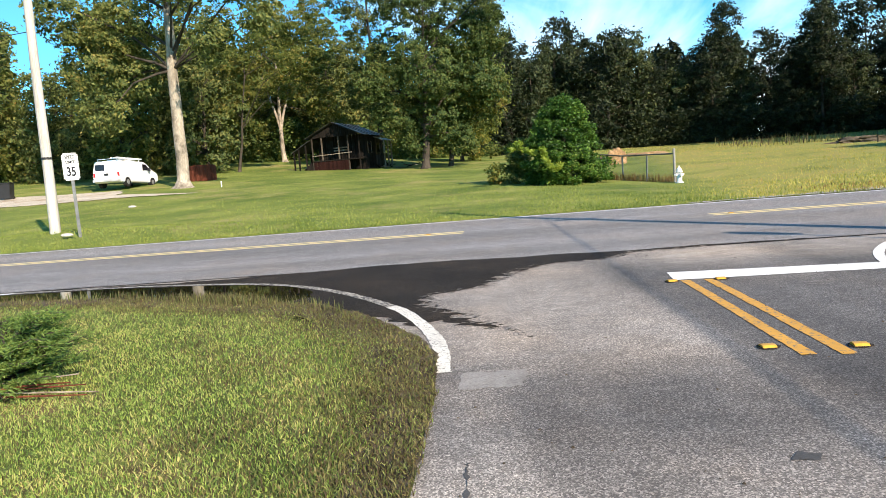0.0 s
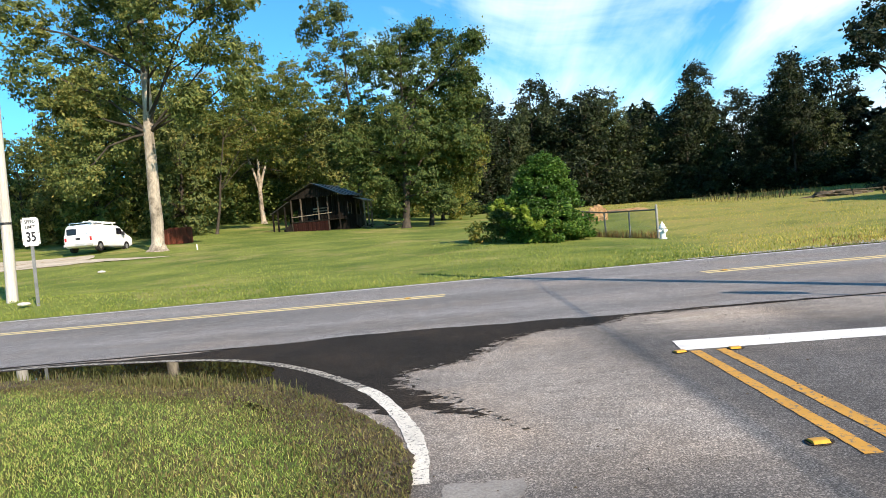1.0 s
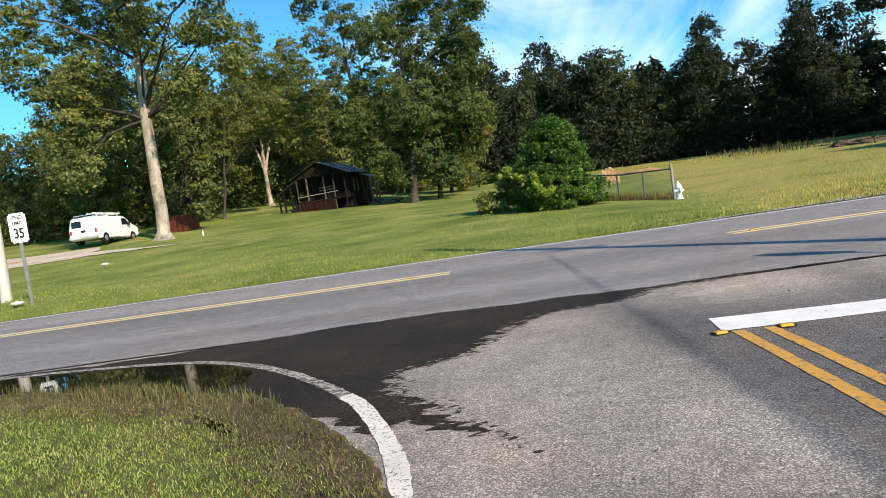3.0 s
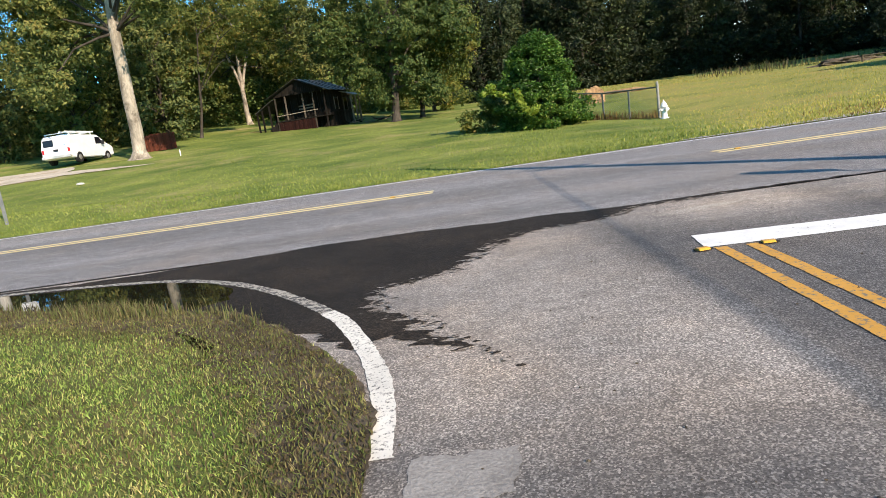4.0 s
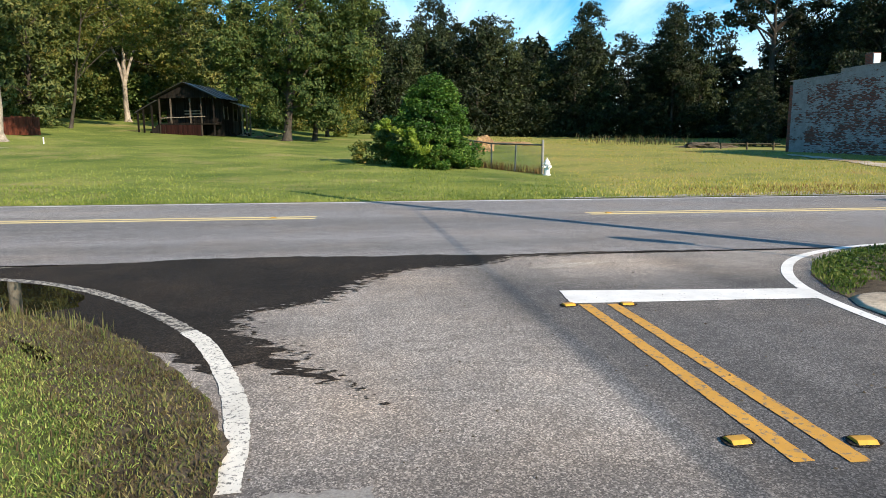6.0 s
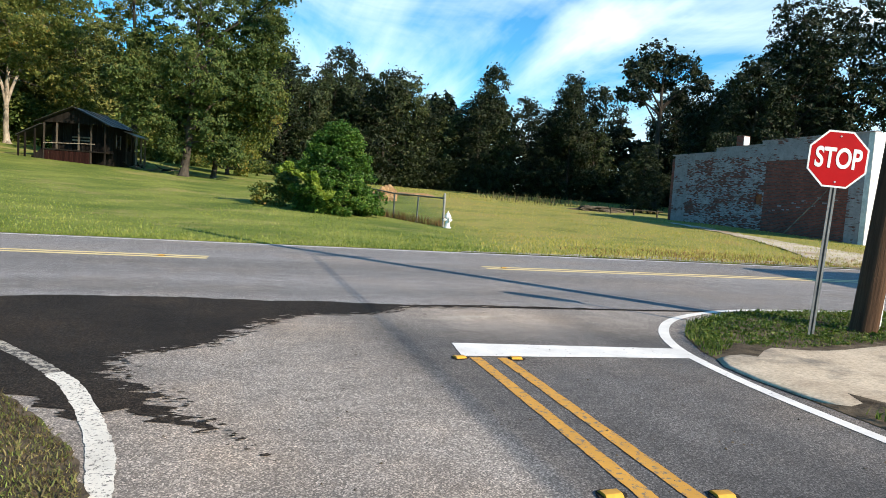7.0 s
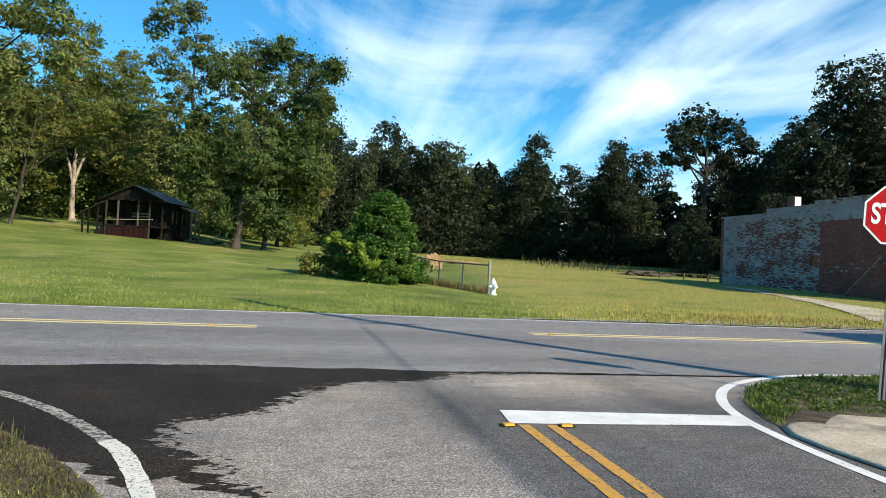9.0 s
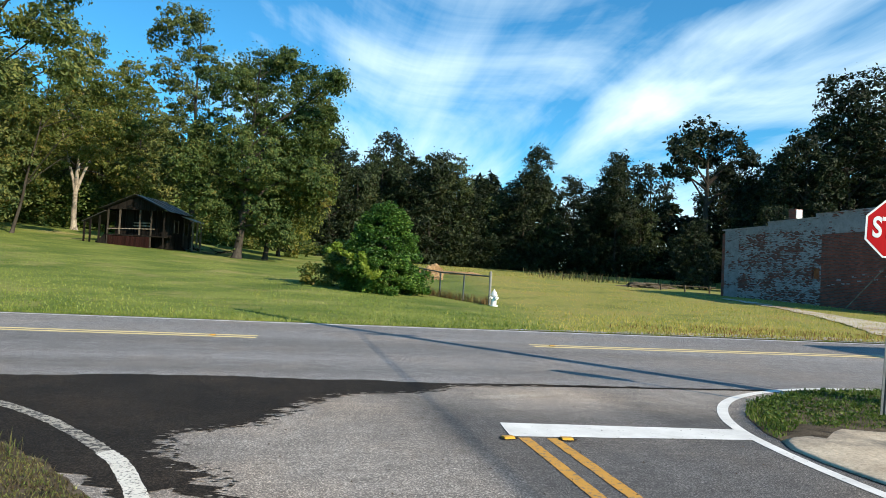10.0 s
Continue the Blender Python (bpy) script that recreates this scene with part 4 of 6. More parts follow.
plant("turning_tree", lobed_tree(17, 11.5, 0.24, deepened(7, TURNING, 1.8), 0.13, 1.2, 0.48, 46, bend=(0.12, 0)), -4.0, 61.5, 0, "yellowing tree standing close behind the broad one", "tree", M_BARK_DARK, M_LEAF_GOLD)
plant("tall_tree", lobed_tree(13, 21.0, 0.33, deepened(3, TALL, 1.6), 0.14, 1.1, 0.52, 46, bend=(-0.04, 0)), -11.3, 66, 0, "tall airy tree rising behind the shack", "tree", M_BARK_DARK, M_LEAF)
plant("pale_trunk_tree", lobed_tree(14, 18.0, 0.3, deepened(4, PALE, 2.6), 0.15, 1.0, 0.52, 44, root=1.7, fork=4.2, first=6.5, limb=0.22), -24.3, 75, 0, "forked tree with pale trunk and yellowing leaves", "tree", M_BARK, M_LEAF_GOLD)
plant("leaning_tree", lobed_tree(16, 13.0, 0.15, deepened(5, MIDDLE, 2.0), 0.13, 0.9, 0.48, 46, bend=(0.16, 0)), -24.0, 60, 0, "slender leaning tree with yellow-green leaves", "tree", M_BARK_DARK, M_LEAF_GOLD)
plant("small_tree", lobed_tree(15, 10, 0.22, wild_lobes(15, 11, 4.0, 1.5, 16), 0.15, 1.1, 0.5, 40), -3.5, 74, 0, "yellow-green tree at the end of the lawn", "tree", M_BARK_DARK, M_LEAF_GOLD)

WOODS = [lobed_tree(100 + k, h * 0.96, 0.28, wild_lobes(100 + k, h, r, bare, 26), 0.2, 1.15, 0.62, 17, fill=0.3) for k, (h, r, bare) in enumerate(((17, 4.4, 1.0), (15, 4.8, 0.8), (19, 4.2, 5.0), (14, 4.4, 0.6), (21, 3.4, 9.0), (16, 3.6, 1.2)))]
WOODS += [lobed_tree(120 + k, h * 0.96, 0.34, wild_lobes(120 + k, h, r, bare, 34), 0.2, 0.85, 0.6, 22, fill=0.22) for k, (h, r, bare) in enumerate(((20, 5.2, 1.5), (23, 5.4, 6.0)))]


def build_woods():
    rng = random.Random(5)
    protos, spots = {}, []

    def put(k, x, y, s, leaf, bark, label, group):
        if 0.56 < x / y < 0.655 and y > 72:
            s *= 0.5
        if x / y < -0.6:
            s *= 0.7 if -0.74 < x / y < -0.66 else 0.95
        if 22 < x < 46 and y > 86 and k != 4:
            s *= 0.82
        if (k, leaf.name) not in protos:
            protos[k, leaf.name] = plant("forest_tree", [me.copy() for me in WOODS[k]], x, y, rng.uniform(0, 360), label, "tree", bark, leaf, group)
            protos[k, leaf.name].scale = (s, s, s)
        else:
            p = protos[k, leaf.name]
            t = copy_thing(p, pose(x, y, gz(x, y) - 0.1, 0, 0, rng.uniform(0, 360)))
            t.scale = (s * rng.uniform(0.92, 1.08), s * rng.uniform(0.92, 1.08), s)
            tagged(t, label)

    dark, gold = "dark green forest tree hung with vines", "green and yellowing tree at the wood's edge"
    x = -2.0
    while x < 66:
        put(rng.choice((0, 1, 3, 5, 5)), x, 95 + rng.uniform(-3, 3) - max(0, x - 30) * 0.55, rng.uniform(0.88, 1.12), M_LEAF_WOOD if rng.random() < 0.38 else M_LEAF_SHADED, M_BARK_DARK, dark, "trees of the far wood")
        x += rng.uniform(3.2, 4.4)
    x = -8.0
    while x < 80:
        put(rng.choice((0, 1, 2, 5)), x, 103 + rng.uniform(-3, 4) - max(0, x - 30) * 0.5, rng.uniform(0.98, 1.12), M_LEAF_SHADED, M_BARK_DARK, dark, "trees of the far wood")
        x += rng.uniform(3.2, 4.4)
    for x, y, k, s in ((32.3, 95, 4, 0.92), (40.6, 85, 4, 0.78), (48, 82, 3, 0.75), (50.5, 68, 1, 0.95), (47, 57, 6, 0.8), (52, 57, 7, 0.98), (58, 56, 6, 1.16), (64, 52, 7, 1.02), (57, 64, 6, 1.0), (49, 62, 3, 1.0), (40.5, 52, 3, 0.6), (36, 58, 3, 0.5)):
        put(k, x, y, s, M_LEAF_SHADED, M_BARK_DARK, dark, "trees of the far wood")
    for x, y, k, s in ((-9, 88, 3, 1.0), (-15, 92, 0, 0.95), (-18, 86, 5, 1.0), (-23, 94, 1, 1.0), (-29, 84, 0, 1.05), (-33, 78, 3, 1.1), (-38, 80, 5, 1.1), (-30, 66, 2, 0.95), (-35, 64, 1, 1.15), (-40, 66, 0, 1.1), (-45, 68, 3, 1.15), (-51, 64, 5, 1.1), (-56, 70, 1, 1.2), (-62, 60, 0, 1.2), (-48, 58, 1, 0.9), (-33, 56, 5, 0.95), (-27, 60, 3, 0.9), (-39, 55, 3, 1.0), (-20, 82, 2, 0.9), (-26, 88, 1, 1.1), (-44, 54, 5, 1.0), (-58, 54, 3, 1.1), (-68, 58, 1, 1.1)):
        put(k, x, y, s, M_LEAF_GOLD if rng.random() < 0.3 else M_LEAF, M_BARK_DARK, gold, "trees behind the lawn")


build_woods()
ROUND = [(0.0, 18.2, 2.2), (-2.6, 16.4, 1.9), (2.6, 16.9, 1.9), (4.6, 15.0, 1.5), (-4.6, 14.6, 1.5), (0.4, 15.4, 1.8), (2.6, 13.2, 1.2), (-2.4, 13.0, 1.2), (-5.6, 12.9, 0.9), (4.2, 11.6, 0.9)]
plant("tall_tree", lobed_tree(21, 18.0, 0.55, deepened(6, ROUND, 1.8), 0.21, 1.3, 0.6, 32, fill=0.3), 44.9, 70, 0, "tall dark tree with a bare trunk and rounded crown", "tree", M_BARK_DARK, M_LEAF_SHADED)


def build_undergrowth():
    """Dense brush along the foot of the woods."""
    rng = np.random.default_rng(77)
    for lo, hi, line, leaf, h, label in ((-6, 75, lambda x: 92.5 - np.maximum(0, x - 28) * 0.62, M_LEAF_SHADED, 4.2, "tangled brush along the foot of the wood, darkened for shade"), (-75, -6, lambda x: 86 + (x + 6) * 0.42, M_LEAF_BROAD, 5.0, "low dark green brush under the trees")):
        n = 700
        x = rng.uniform(lo, hi, n)
        y = line(x) + rng.uniform(-1.5, 5, n)
        z = terrain(x, y) + rng.random(n) ** 1.4 * h
        v, f = leaf_cloud(rng, np.column_stack([x, y, z]), rng.uniform(0.7, 1.6, n), 60000, 0.2)
        me = mesh_of("undergrowth", v, f)
        me.materials.append(leaf)
        tagged(new("undergrowth", me), label, "brush", kind="stuff")


build_undergrowth()


def build_far_woods():
    """The depth of the wood, too far in to tell its trees apart."""
    rng = np.random.default_rng(78)
    for lo, hi, line, leaf, h in ((-10, 42, lambda x: 110 + 0 * x, M_LEAF_SHADED, 15.5), (42, 110, lambda x: 104 - (x - 42) * 0.55, M_LEAF_SHADED, 12.0), (-48, -8, lambda x: 100 + (x + 8) * 0.35, M_LEAF, 13.5), (-95, -48, lambda x: 86 + (x + 48) * 0.2, M_LEAF, 4.0)):
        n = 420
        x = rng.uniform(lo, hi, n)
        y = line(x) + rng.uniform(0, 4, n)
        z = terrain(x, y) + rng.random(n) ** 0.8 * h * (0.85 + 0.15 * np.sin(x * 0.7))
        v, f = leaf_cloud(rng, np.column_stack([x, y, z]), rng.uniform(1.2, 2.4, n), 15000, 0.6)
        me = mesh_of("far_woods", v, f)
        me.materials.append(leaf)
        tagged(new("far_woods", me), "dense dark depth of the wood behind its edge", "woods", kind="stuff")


build_far_woods()


# ---- bush, fence, hydrant ----
def build_bush():
    rng = np.random.default_rng(21)
    cx, cy = 2.75, 29.6
    t = thing("bush", pose(cx, cy, gz(cx, cy) - 0.03), "dense bright green bush with glossy leaves on the lawn", "bush")
    tv, tf = [], []
    for k in range(26):
        a = rng.uniform(0, 6.28)
        g = rng.uniform(0.1, 1)
        h = 3.95 * g
        reach = 1.4 * (1 - 0.72 * g ** 3) * rng.uniform(0.55, 1.0)
        end = np.array([0.6 + math.cos(a) * reach, math.sin(a) * reach * 0.9, h])
        v, f = tube([(rng.normal(0, 0.12), rng.normal(0, 0.12), 0), end * 0.5 + rng.normal(0, 0.1, 3), end], [0.045, 0.03, 0.008], 5)
        q = len(tv)
        tv.extend(v)
        tf.extend([tuple(i + q for i in w) for w in f])
    n = 230
    g = rng.random(n) ** 1.1
    a = rng.uniform(0, 6.28, n)
    reach = (1.45 * (1 - g ** 2.8) + 0.25) * np.sqrt(rng.uniform(0.25, 1, n))
    cents = np.column_stack([0.6 + 0.1 * g + np.cos(a) * reach, np.sin(a) * reach * 0.9, 0.12 + 3.8 * g])
    v, f = leaf_cloud(rng, cents, rng.uniform(0.18, 0.42, n), 62000, 0.06)
    part("stems", mesh_of("stems", tv, tf, True), M_BARK_DARK, t)
    part("foliage", mesh_of("foliage", v, f), M_LEAF_BUSH, t)
    vine = np.array([(-1.75 + 0.9 * s + 0.2 * math.sin(9 * s), -1.55, 1.75 + 0.25 * math.sin(5 * s)) for s in np.linspace(0, 1, 14)] + [(0.1 - 0.5 * s, -1.85, 0.75 + 0.9 * s * s) for s in np.linspace(-0.4, 1, 12)])
    v, f = leaf_cloud(rng, vine, np.full(len(vine), 0.16), 1100, 0.09)
    part("vine", mesh_of("vine", v, f), M_VINE, t, "lime green vine climbing over the bush")
    low = np.column_stack([rng.uniform(-2.7, -0.7, 34), rng.uniform(1.0, 2.6, 34), rng.uniform(0.15, 2.2, 34)])
    v, f = leaf_cloud(rng, low, rng.uniform(0.2, 0.45, 34), 4200, 0.08)
    sp = tagged(part("shrub", mesh_of("shrub", v, f), M_LEAF_GOLD), "straggly yellow-green shrub beside the bush", "shrub")
    sp.matrix_world = pose(cx, cy, gz(cx, cy) - 0.05)
    low = np.column_stack([rng.uniform(1.5, 2.9, 30), rng.uniform(-0.2, 1.6, 30), rng.uniform(0.1, 1.0, 30)])
    v, f = leaf_cloud(rng, low, rng.uniform(0.18, 0.4, 30), 3000, 0.075)
    sp = tagged(part("shrub", mesh_of("shrub", v, f), M_LEAF_BUSH), "low green weeds growing through the fence", "shrub")
    sp.matrix_world = pose(cx, cy, gz(cx, cy) - 0.05)


build_bush()


def build_fence():
    a, b = Vector((8.0, 28.0, 0)), Vector((4.6, 32.6, 0))
    t = thing("chain_link_fence", pose(8.0, 28.0, gz(8.0, 28.0)), "old chain-link fence with a bent top rail", "fence")
    rail = []
    for k, s in enumerate((0.0, 0.27, 0.52, 0.78, 1.0)):
        p = a.lerp(b, s)
        z0 = gz(p.x, p.y) - gz(8, 28)
        bm = bmesh.new()
        r = 0.055 if k == 0 else 0.038
        rod(bm, (p.x - 8, p.y - 28, z0 - 0.1), (p.x - 8 + (0.03 if k == 1 else 0), p.y - 28, z0 + (1.42 if k == 0 else 1.16)), r)
        if k == 0:
            bmesh.ops.create_uvsphere(bm, u_segments=10, v_segments=6, radius=0.05, matrix=Matrix.Translation((0, 0, z0 + 1.42)))
        part("post", bm, M_FENCEPOST, t)
        rail.append((p.x - 8, p.y - 28, z0 + (1.24 if k == 0 else 1.2 - (0.06 if k == 2 else 0))))
    v, f = tube(rail, [0.034] * 5, 8)
    part("top_rail", mesh_of("top_rail", v, f, True), M_POST, t)
    wv, wf = [], []
    for k in range(-12, 58):
        for sgn in (1, -1):
            s0, s1 = k * 0.1, k * 0.1 + sgn * 1.1
            q0, q1 = min(max(s0, 0), 5.7), min(max(s1, 0), 5.7)
            if q0 == q1:
                continue
            h0, h1 = (q0 - s0) / (s1 - s0) * 1.1, (q1 - s0) / (s1 - s0) * 1.1
            p, q = a.lerp(b, q0 / 5.72), a.lerp(b, q1 / 5.72)
            v, f = tube([(p.x - 8, p.y - 28, gz(p.x, p.y) - gz(8, 28) + 0.05 + h0), (q.x - 8, q.y - 28, gz(q.x, q.y) - gz(8, 28) + 0.05 + h1)], [0.003, 0.003], 3)
            n0 = len(wv)
            wv.extend(v)
            wf.extend([tuple(i + n0 for i in w) for w in f])
    part("wire_mesh", mesh_of("wire_mesh", wv, wf), M_FENCEPOST, t)


build_fence()


def build_hydrant(x, y):
    t = thing("fire_hydrant", pose(x, y, gz(x, y), 0, 0, 20), "white painted fire hydrant standing by the fence post", "fire hydrant")
    bm = bmesh.new()
    for z0, z1, r0, r1 in ((0, 0.05, 0.17, 0.17), (0.05, 0.46, 0.115, 0.11), (0.46, 0.5, 0.16, 0.16), (0.5, 0.6, 0.13, 0.1), (0.6, 0.68, 0.1, 0.035)):
        rod(bm, (0, 0, z0), (0, 0, z1), r0, r1, 16)
    part("barrel", bm, M_HYDRANT, t, smooth=False)
    bm = bmesh.new()
    rod(bm, (0, 0, 0.68), (0, 0, 0.74), 0.03, 0.026, 5)
    part("operating_nut", bm, M_HYDRANT, t)
    for d in ((-1, 0), (1, 0), (0, -1)):
        bm = bmesh.new()
        r = 0.075 if d == (0, -1) else 0.055
        rod(bm, (d[0] * 0.09, d[1] * 0.09, 0.36), (d[0] * 0.2, d[1] * 0.2, 0.36), r, r, 12)
        rod(bm, (d[0] * 0.2, d[1] * 0.2, 0.36), (d[0] * 0.235, d[1] * 0.235, 0.36), r * 0.5, r * 0.45, 5)
        part("nozzle_cap", bm, M_HYDRANT, t)


build_hydrant(8.02, 27.35)


M_BRUSH = rough_mat("weathered_brush", (0.05, 0.042, 0.03), (0.16, 0.125, 0.085), 3.0, 0.95, 0.9, 12.0)
M_POST_GREY = rough_mat("dull_grey_post", (0.13, 0.135, 0.135), (0.25, 0.255, 0.25), 3.0, 0.6, 0.15, 30.0, metal=0.2)


def heap(name, x, y, w, h, material, label, seed):
    bm = bmesh.new()
    bmesh.ops.create_icosphere(bm, subdivisions=4, radius=1.0)
    for v in bm.verts:
        k = 1 + 0.45 * noise.noise(v.co * 1.6 + Vector((seed, 0, 0))) + 0.22 * noise.noise(v.co * 5 + Vector((seed, 0, 0)))
        v.co = Vector((v.co.x * w * k, v.co.y * w * 0.7 * k, max(-0.05, v.co.z * h * k)))
    ob = part(name, bm, material)
    ob.matrix_world = pose(x, y, gz(x, y) - 0.03)
    return tagged(ob, label, "mound")


heap("straw_mound", 8.4, 45.5, 1.0, 0.95, M_STRAW, "heap of dry brown brush in the meadow", 3)
heap("straw_mound", 13.6, 60, 2.2, 0.3, M_STRAW, "low long heap of dry brush in the meadow", 5)
heap("straw_mound", 29.6, 55, 2.4, 0.45, M_BRUSH, "low weathered heap beside the wood", 8)


# ---- roadside signs and poles ----
def build_stop_sign():
    t = thing("stop_sign", pose(6.31, 5.86, 0.085, -0.5, 2.6, -22), "red octagonal stop sign on a galvanised channel post", "stop sign")
    bm = bmesh.new()
    prism(bm, [(-0.032, 0), (-0.032, 0.008), (-0.018, 0.008), (-0.013, 0.034), (0.013, 0.034), (0.018, 0.008), (0.032, 0.008), (0.032, 0), (0.01, 0), (0.007, 0.026), (-0.007, 0.026), (-0.01, 0)], 2.35, "z", -0.15)
    part("post", bm, M_POST_GREY, t)
    zc, R = 1.9, 0.305 / math.cos(math.pi / 8)
    for name, r, y0, d, mt in (("plate", R, -0.002, -0.004, M_SIGNWHITE), ("face", R * 0.935, -0.0065, -0.001, M_RED)):
        bm = bmesh.new()
        prism(bm, [(r * math.cos(math.pi / 8 + k * math.pi / 4), zc + r * math.sin(math.pi / 8 + k * math.pi / 4)) for k in range(8)], d, "y", y0)
        part(name, bm, mt, t, "white sign plate with border" if name == "plate" else "red reflective face")
    letters("STOP", 0.3, M_SIGNWHITE, t, Matrix.Translation((0, -0.0095, zc)) @ pose(0, 0, 0, 90, 0, 0), squeeze=0.665)
    for z in (zc + 0.245, zc - 0.245):
        bm = bmesh.new()
        rod(bm, (0, -0.006, z), (0, -0.014, z), 0.011, 0.009, 8)
        part("bolt", bm, M_STEEL, t)


build_stop_sign()


def build_speed_sign():
    x, y = -12.02, 16.75
    z0 = gz(x, y)
    t = thing("speed_limit_sign", pose(x, y, z0, 0, 0.4, 12), "white speed limit sign with black figures on a steel post", "road sign")
    top = 2.7 - z0
    bm = bmesh.new()
    prism(bm, [(-0.045, 0), (-0.045, 0.012), (-0.02, 0.014), (-0.014, 0.04), (0.014, 0.04), (0.02, 0.014), (0.045, 0.012), (0.045, 0)], top, "z", -0.1)
    part("post", bm, M_POST_GREY, t)
    w, h = 0.225, 0.79
    bm = bmesh.new()
    box(bm, (-w, -0.005, top - h), (w, -0.001, top))
    bmesh.ops.bevel(bm, geom=[e for e in bm.edges if abs(e.verts[0].co.y - e.verts[1].co.y) > 0.003], offset=0.045, segments=3, affect="EDGES")
    part("plate", bm, M_SIGNWHITE, t)
    for text, size, dz, sq in (("SPEED", 0.13, 0.12, 0.78), ("LIMIT", 0.13, 0.27, 0.85), ("35", 0.37, 0.55, 0.72)):
        letters(text, size, M_BLACK, t, Matrix.Translation((0, -0.0075, top - dz)) @ pose(0, 0, 0, 90, 0, 0), squeeze=sq)
    bm = bmesh.new()
    for lo, hi in (((-w + 0.02, top - 0.026), (w - 0.02, top - 0.018)), ((-w + 0.02, top - h + 0.018), (w - 0.02, top - h + 0.026)), ((-w + 0.02, top - h + 0.02), (-w + 0.028, top - 0.02)), ((w - 0.028, top - h + 0.02), (w - 0.02, top - 0.02))):
        box(bm, (lo[0], -0.0065, lo[1]), (hi[0], -0.0055, hi[1]))
    part("border", bm, M_BLACK, t)
    bm = bmesh.new()
    bmesh.ops.create_icosphere(bm, subdivisions=2, radius=0.13)
    for v in bm.verts:
        v.co = Vector((v.co.x * 1.5, v.co.y, max(-0.03, v.co.z * 0.45))) * (1 + 0.2 * noise.noise(v.co * 6))
    st = tagged(part("stone", bm, M_STONE), "pale stone lying in the grass by the sign", "stone")
    st.matrix_world = pose(x - 0.35, y - 0.1, z0)


build_speed_sign()


def build_poles():
    x, y = -13.3, 17.5
    t = thing("utility_pole", pose(x, y, gz(x, y), 0, 1.6, 0), "bleached pale wooden utility pole with a metal band", "utility pole")
    hs = np.linspace(-0.2, 6.9, 14)
    v, f = tube([(0.01 * math.sin(h), 0, h) for h in hs], list(0.155 - 0.0055 * hs), 14)
    part("shaft", mesh_of("shaft", v, f, True), M_POLE, t)
    bm = bmesh.new()
    rod(bm, (0, 0, 2.22), (0, 0, 2.29), 0.152, 0.152, 16)
    part("band", bm, M_BLACK, t, "dark metal band")
    x, y = 7.33, 6.14
    t = thing("utility_pole", pose(x, y, 0.03, 0, 5.5, 0), "dark creosoted wooden utility pole on the grass corner", "utility pole")
    hs = np.linspace(-0.1, 9.0, 14)
    v, f = tube([(0.008 * math.sin(h * 1.3), 0, h) for h in hs], list(0.15 - 0.005 * hs), 16)
    part("shaft", mesh_of("shaft", v, f, True), M_POLE_DARK, t)
    gw = thing("guy_wire", pose(7.62, 6.2, 0.03), "steel guy wire in a pale guard beside the pole", "guy wire")
    bm = bmesh.new()
    rod(bm, (0, 0, 0), (0.22, 0.1, 2.3), 0.022, 0.022, 8)
    part("guard", bm, M_SIGNWHITE, gw)
    bm = bmesh.new()
    rod(bm, (0.22, 0.1, 2.3), (0.62, 0.05, 6.6), 0.008, 0.008, 6)
    part("wire", bm, M_STEEL, gw)
    bm = bmesh.new()
    bar(bm, (-0.5, 0.0, 5.3), (0.45, 0.0, 5.3), 0.09, 0.11)
    part("crossarm", bm, M_POLE_DARK, t)


build_poles()


def build_wire(a, b, sag, label, r=0.012):
    a, b = Vector(a), Vector(b)
    pts = [tuple(a.lerp(b, s) - Vector((0, 0, 4 * sag * s * (1 - s)))) for s in np.linspace(0, 1, 20)]
    v, f = tube(pts, [r] * 20, 6)
    tagged(part("cable", mesh_of("cable", v, f, True), M_BLACK), label, "cable")


build_wire((-13.1, 17.5, 6.4), (-62, 26, 7.6), 0.5, "thin black overhead cable leaving the pale pole")
build_wire((7.78, 6.14, 5.9), (8.7, -30.0, 6.1), 0.25, "thick black lashed cable along the side road", 0.017)


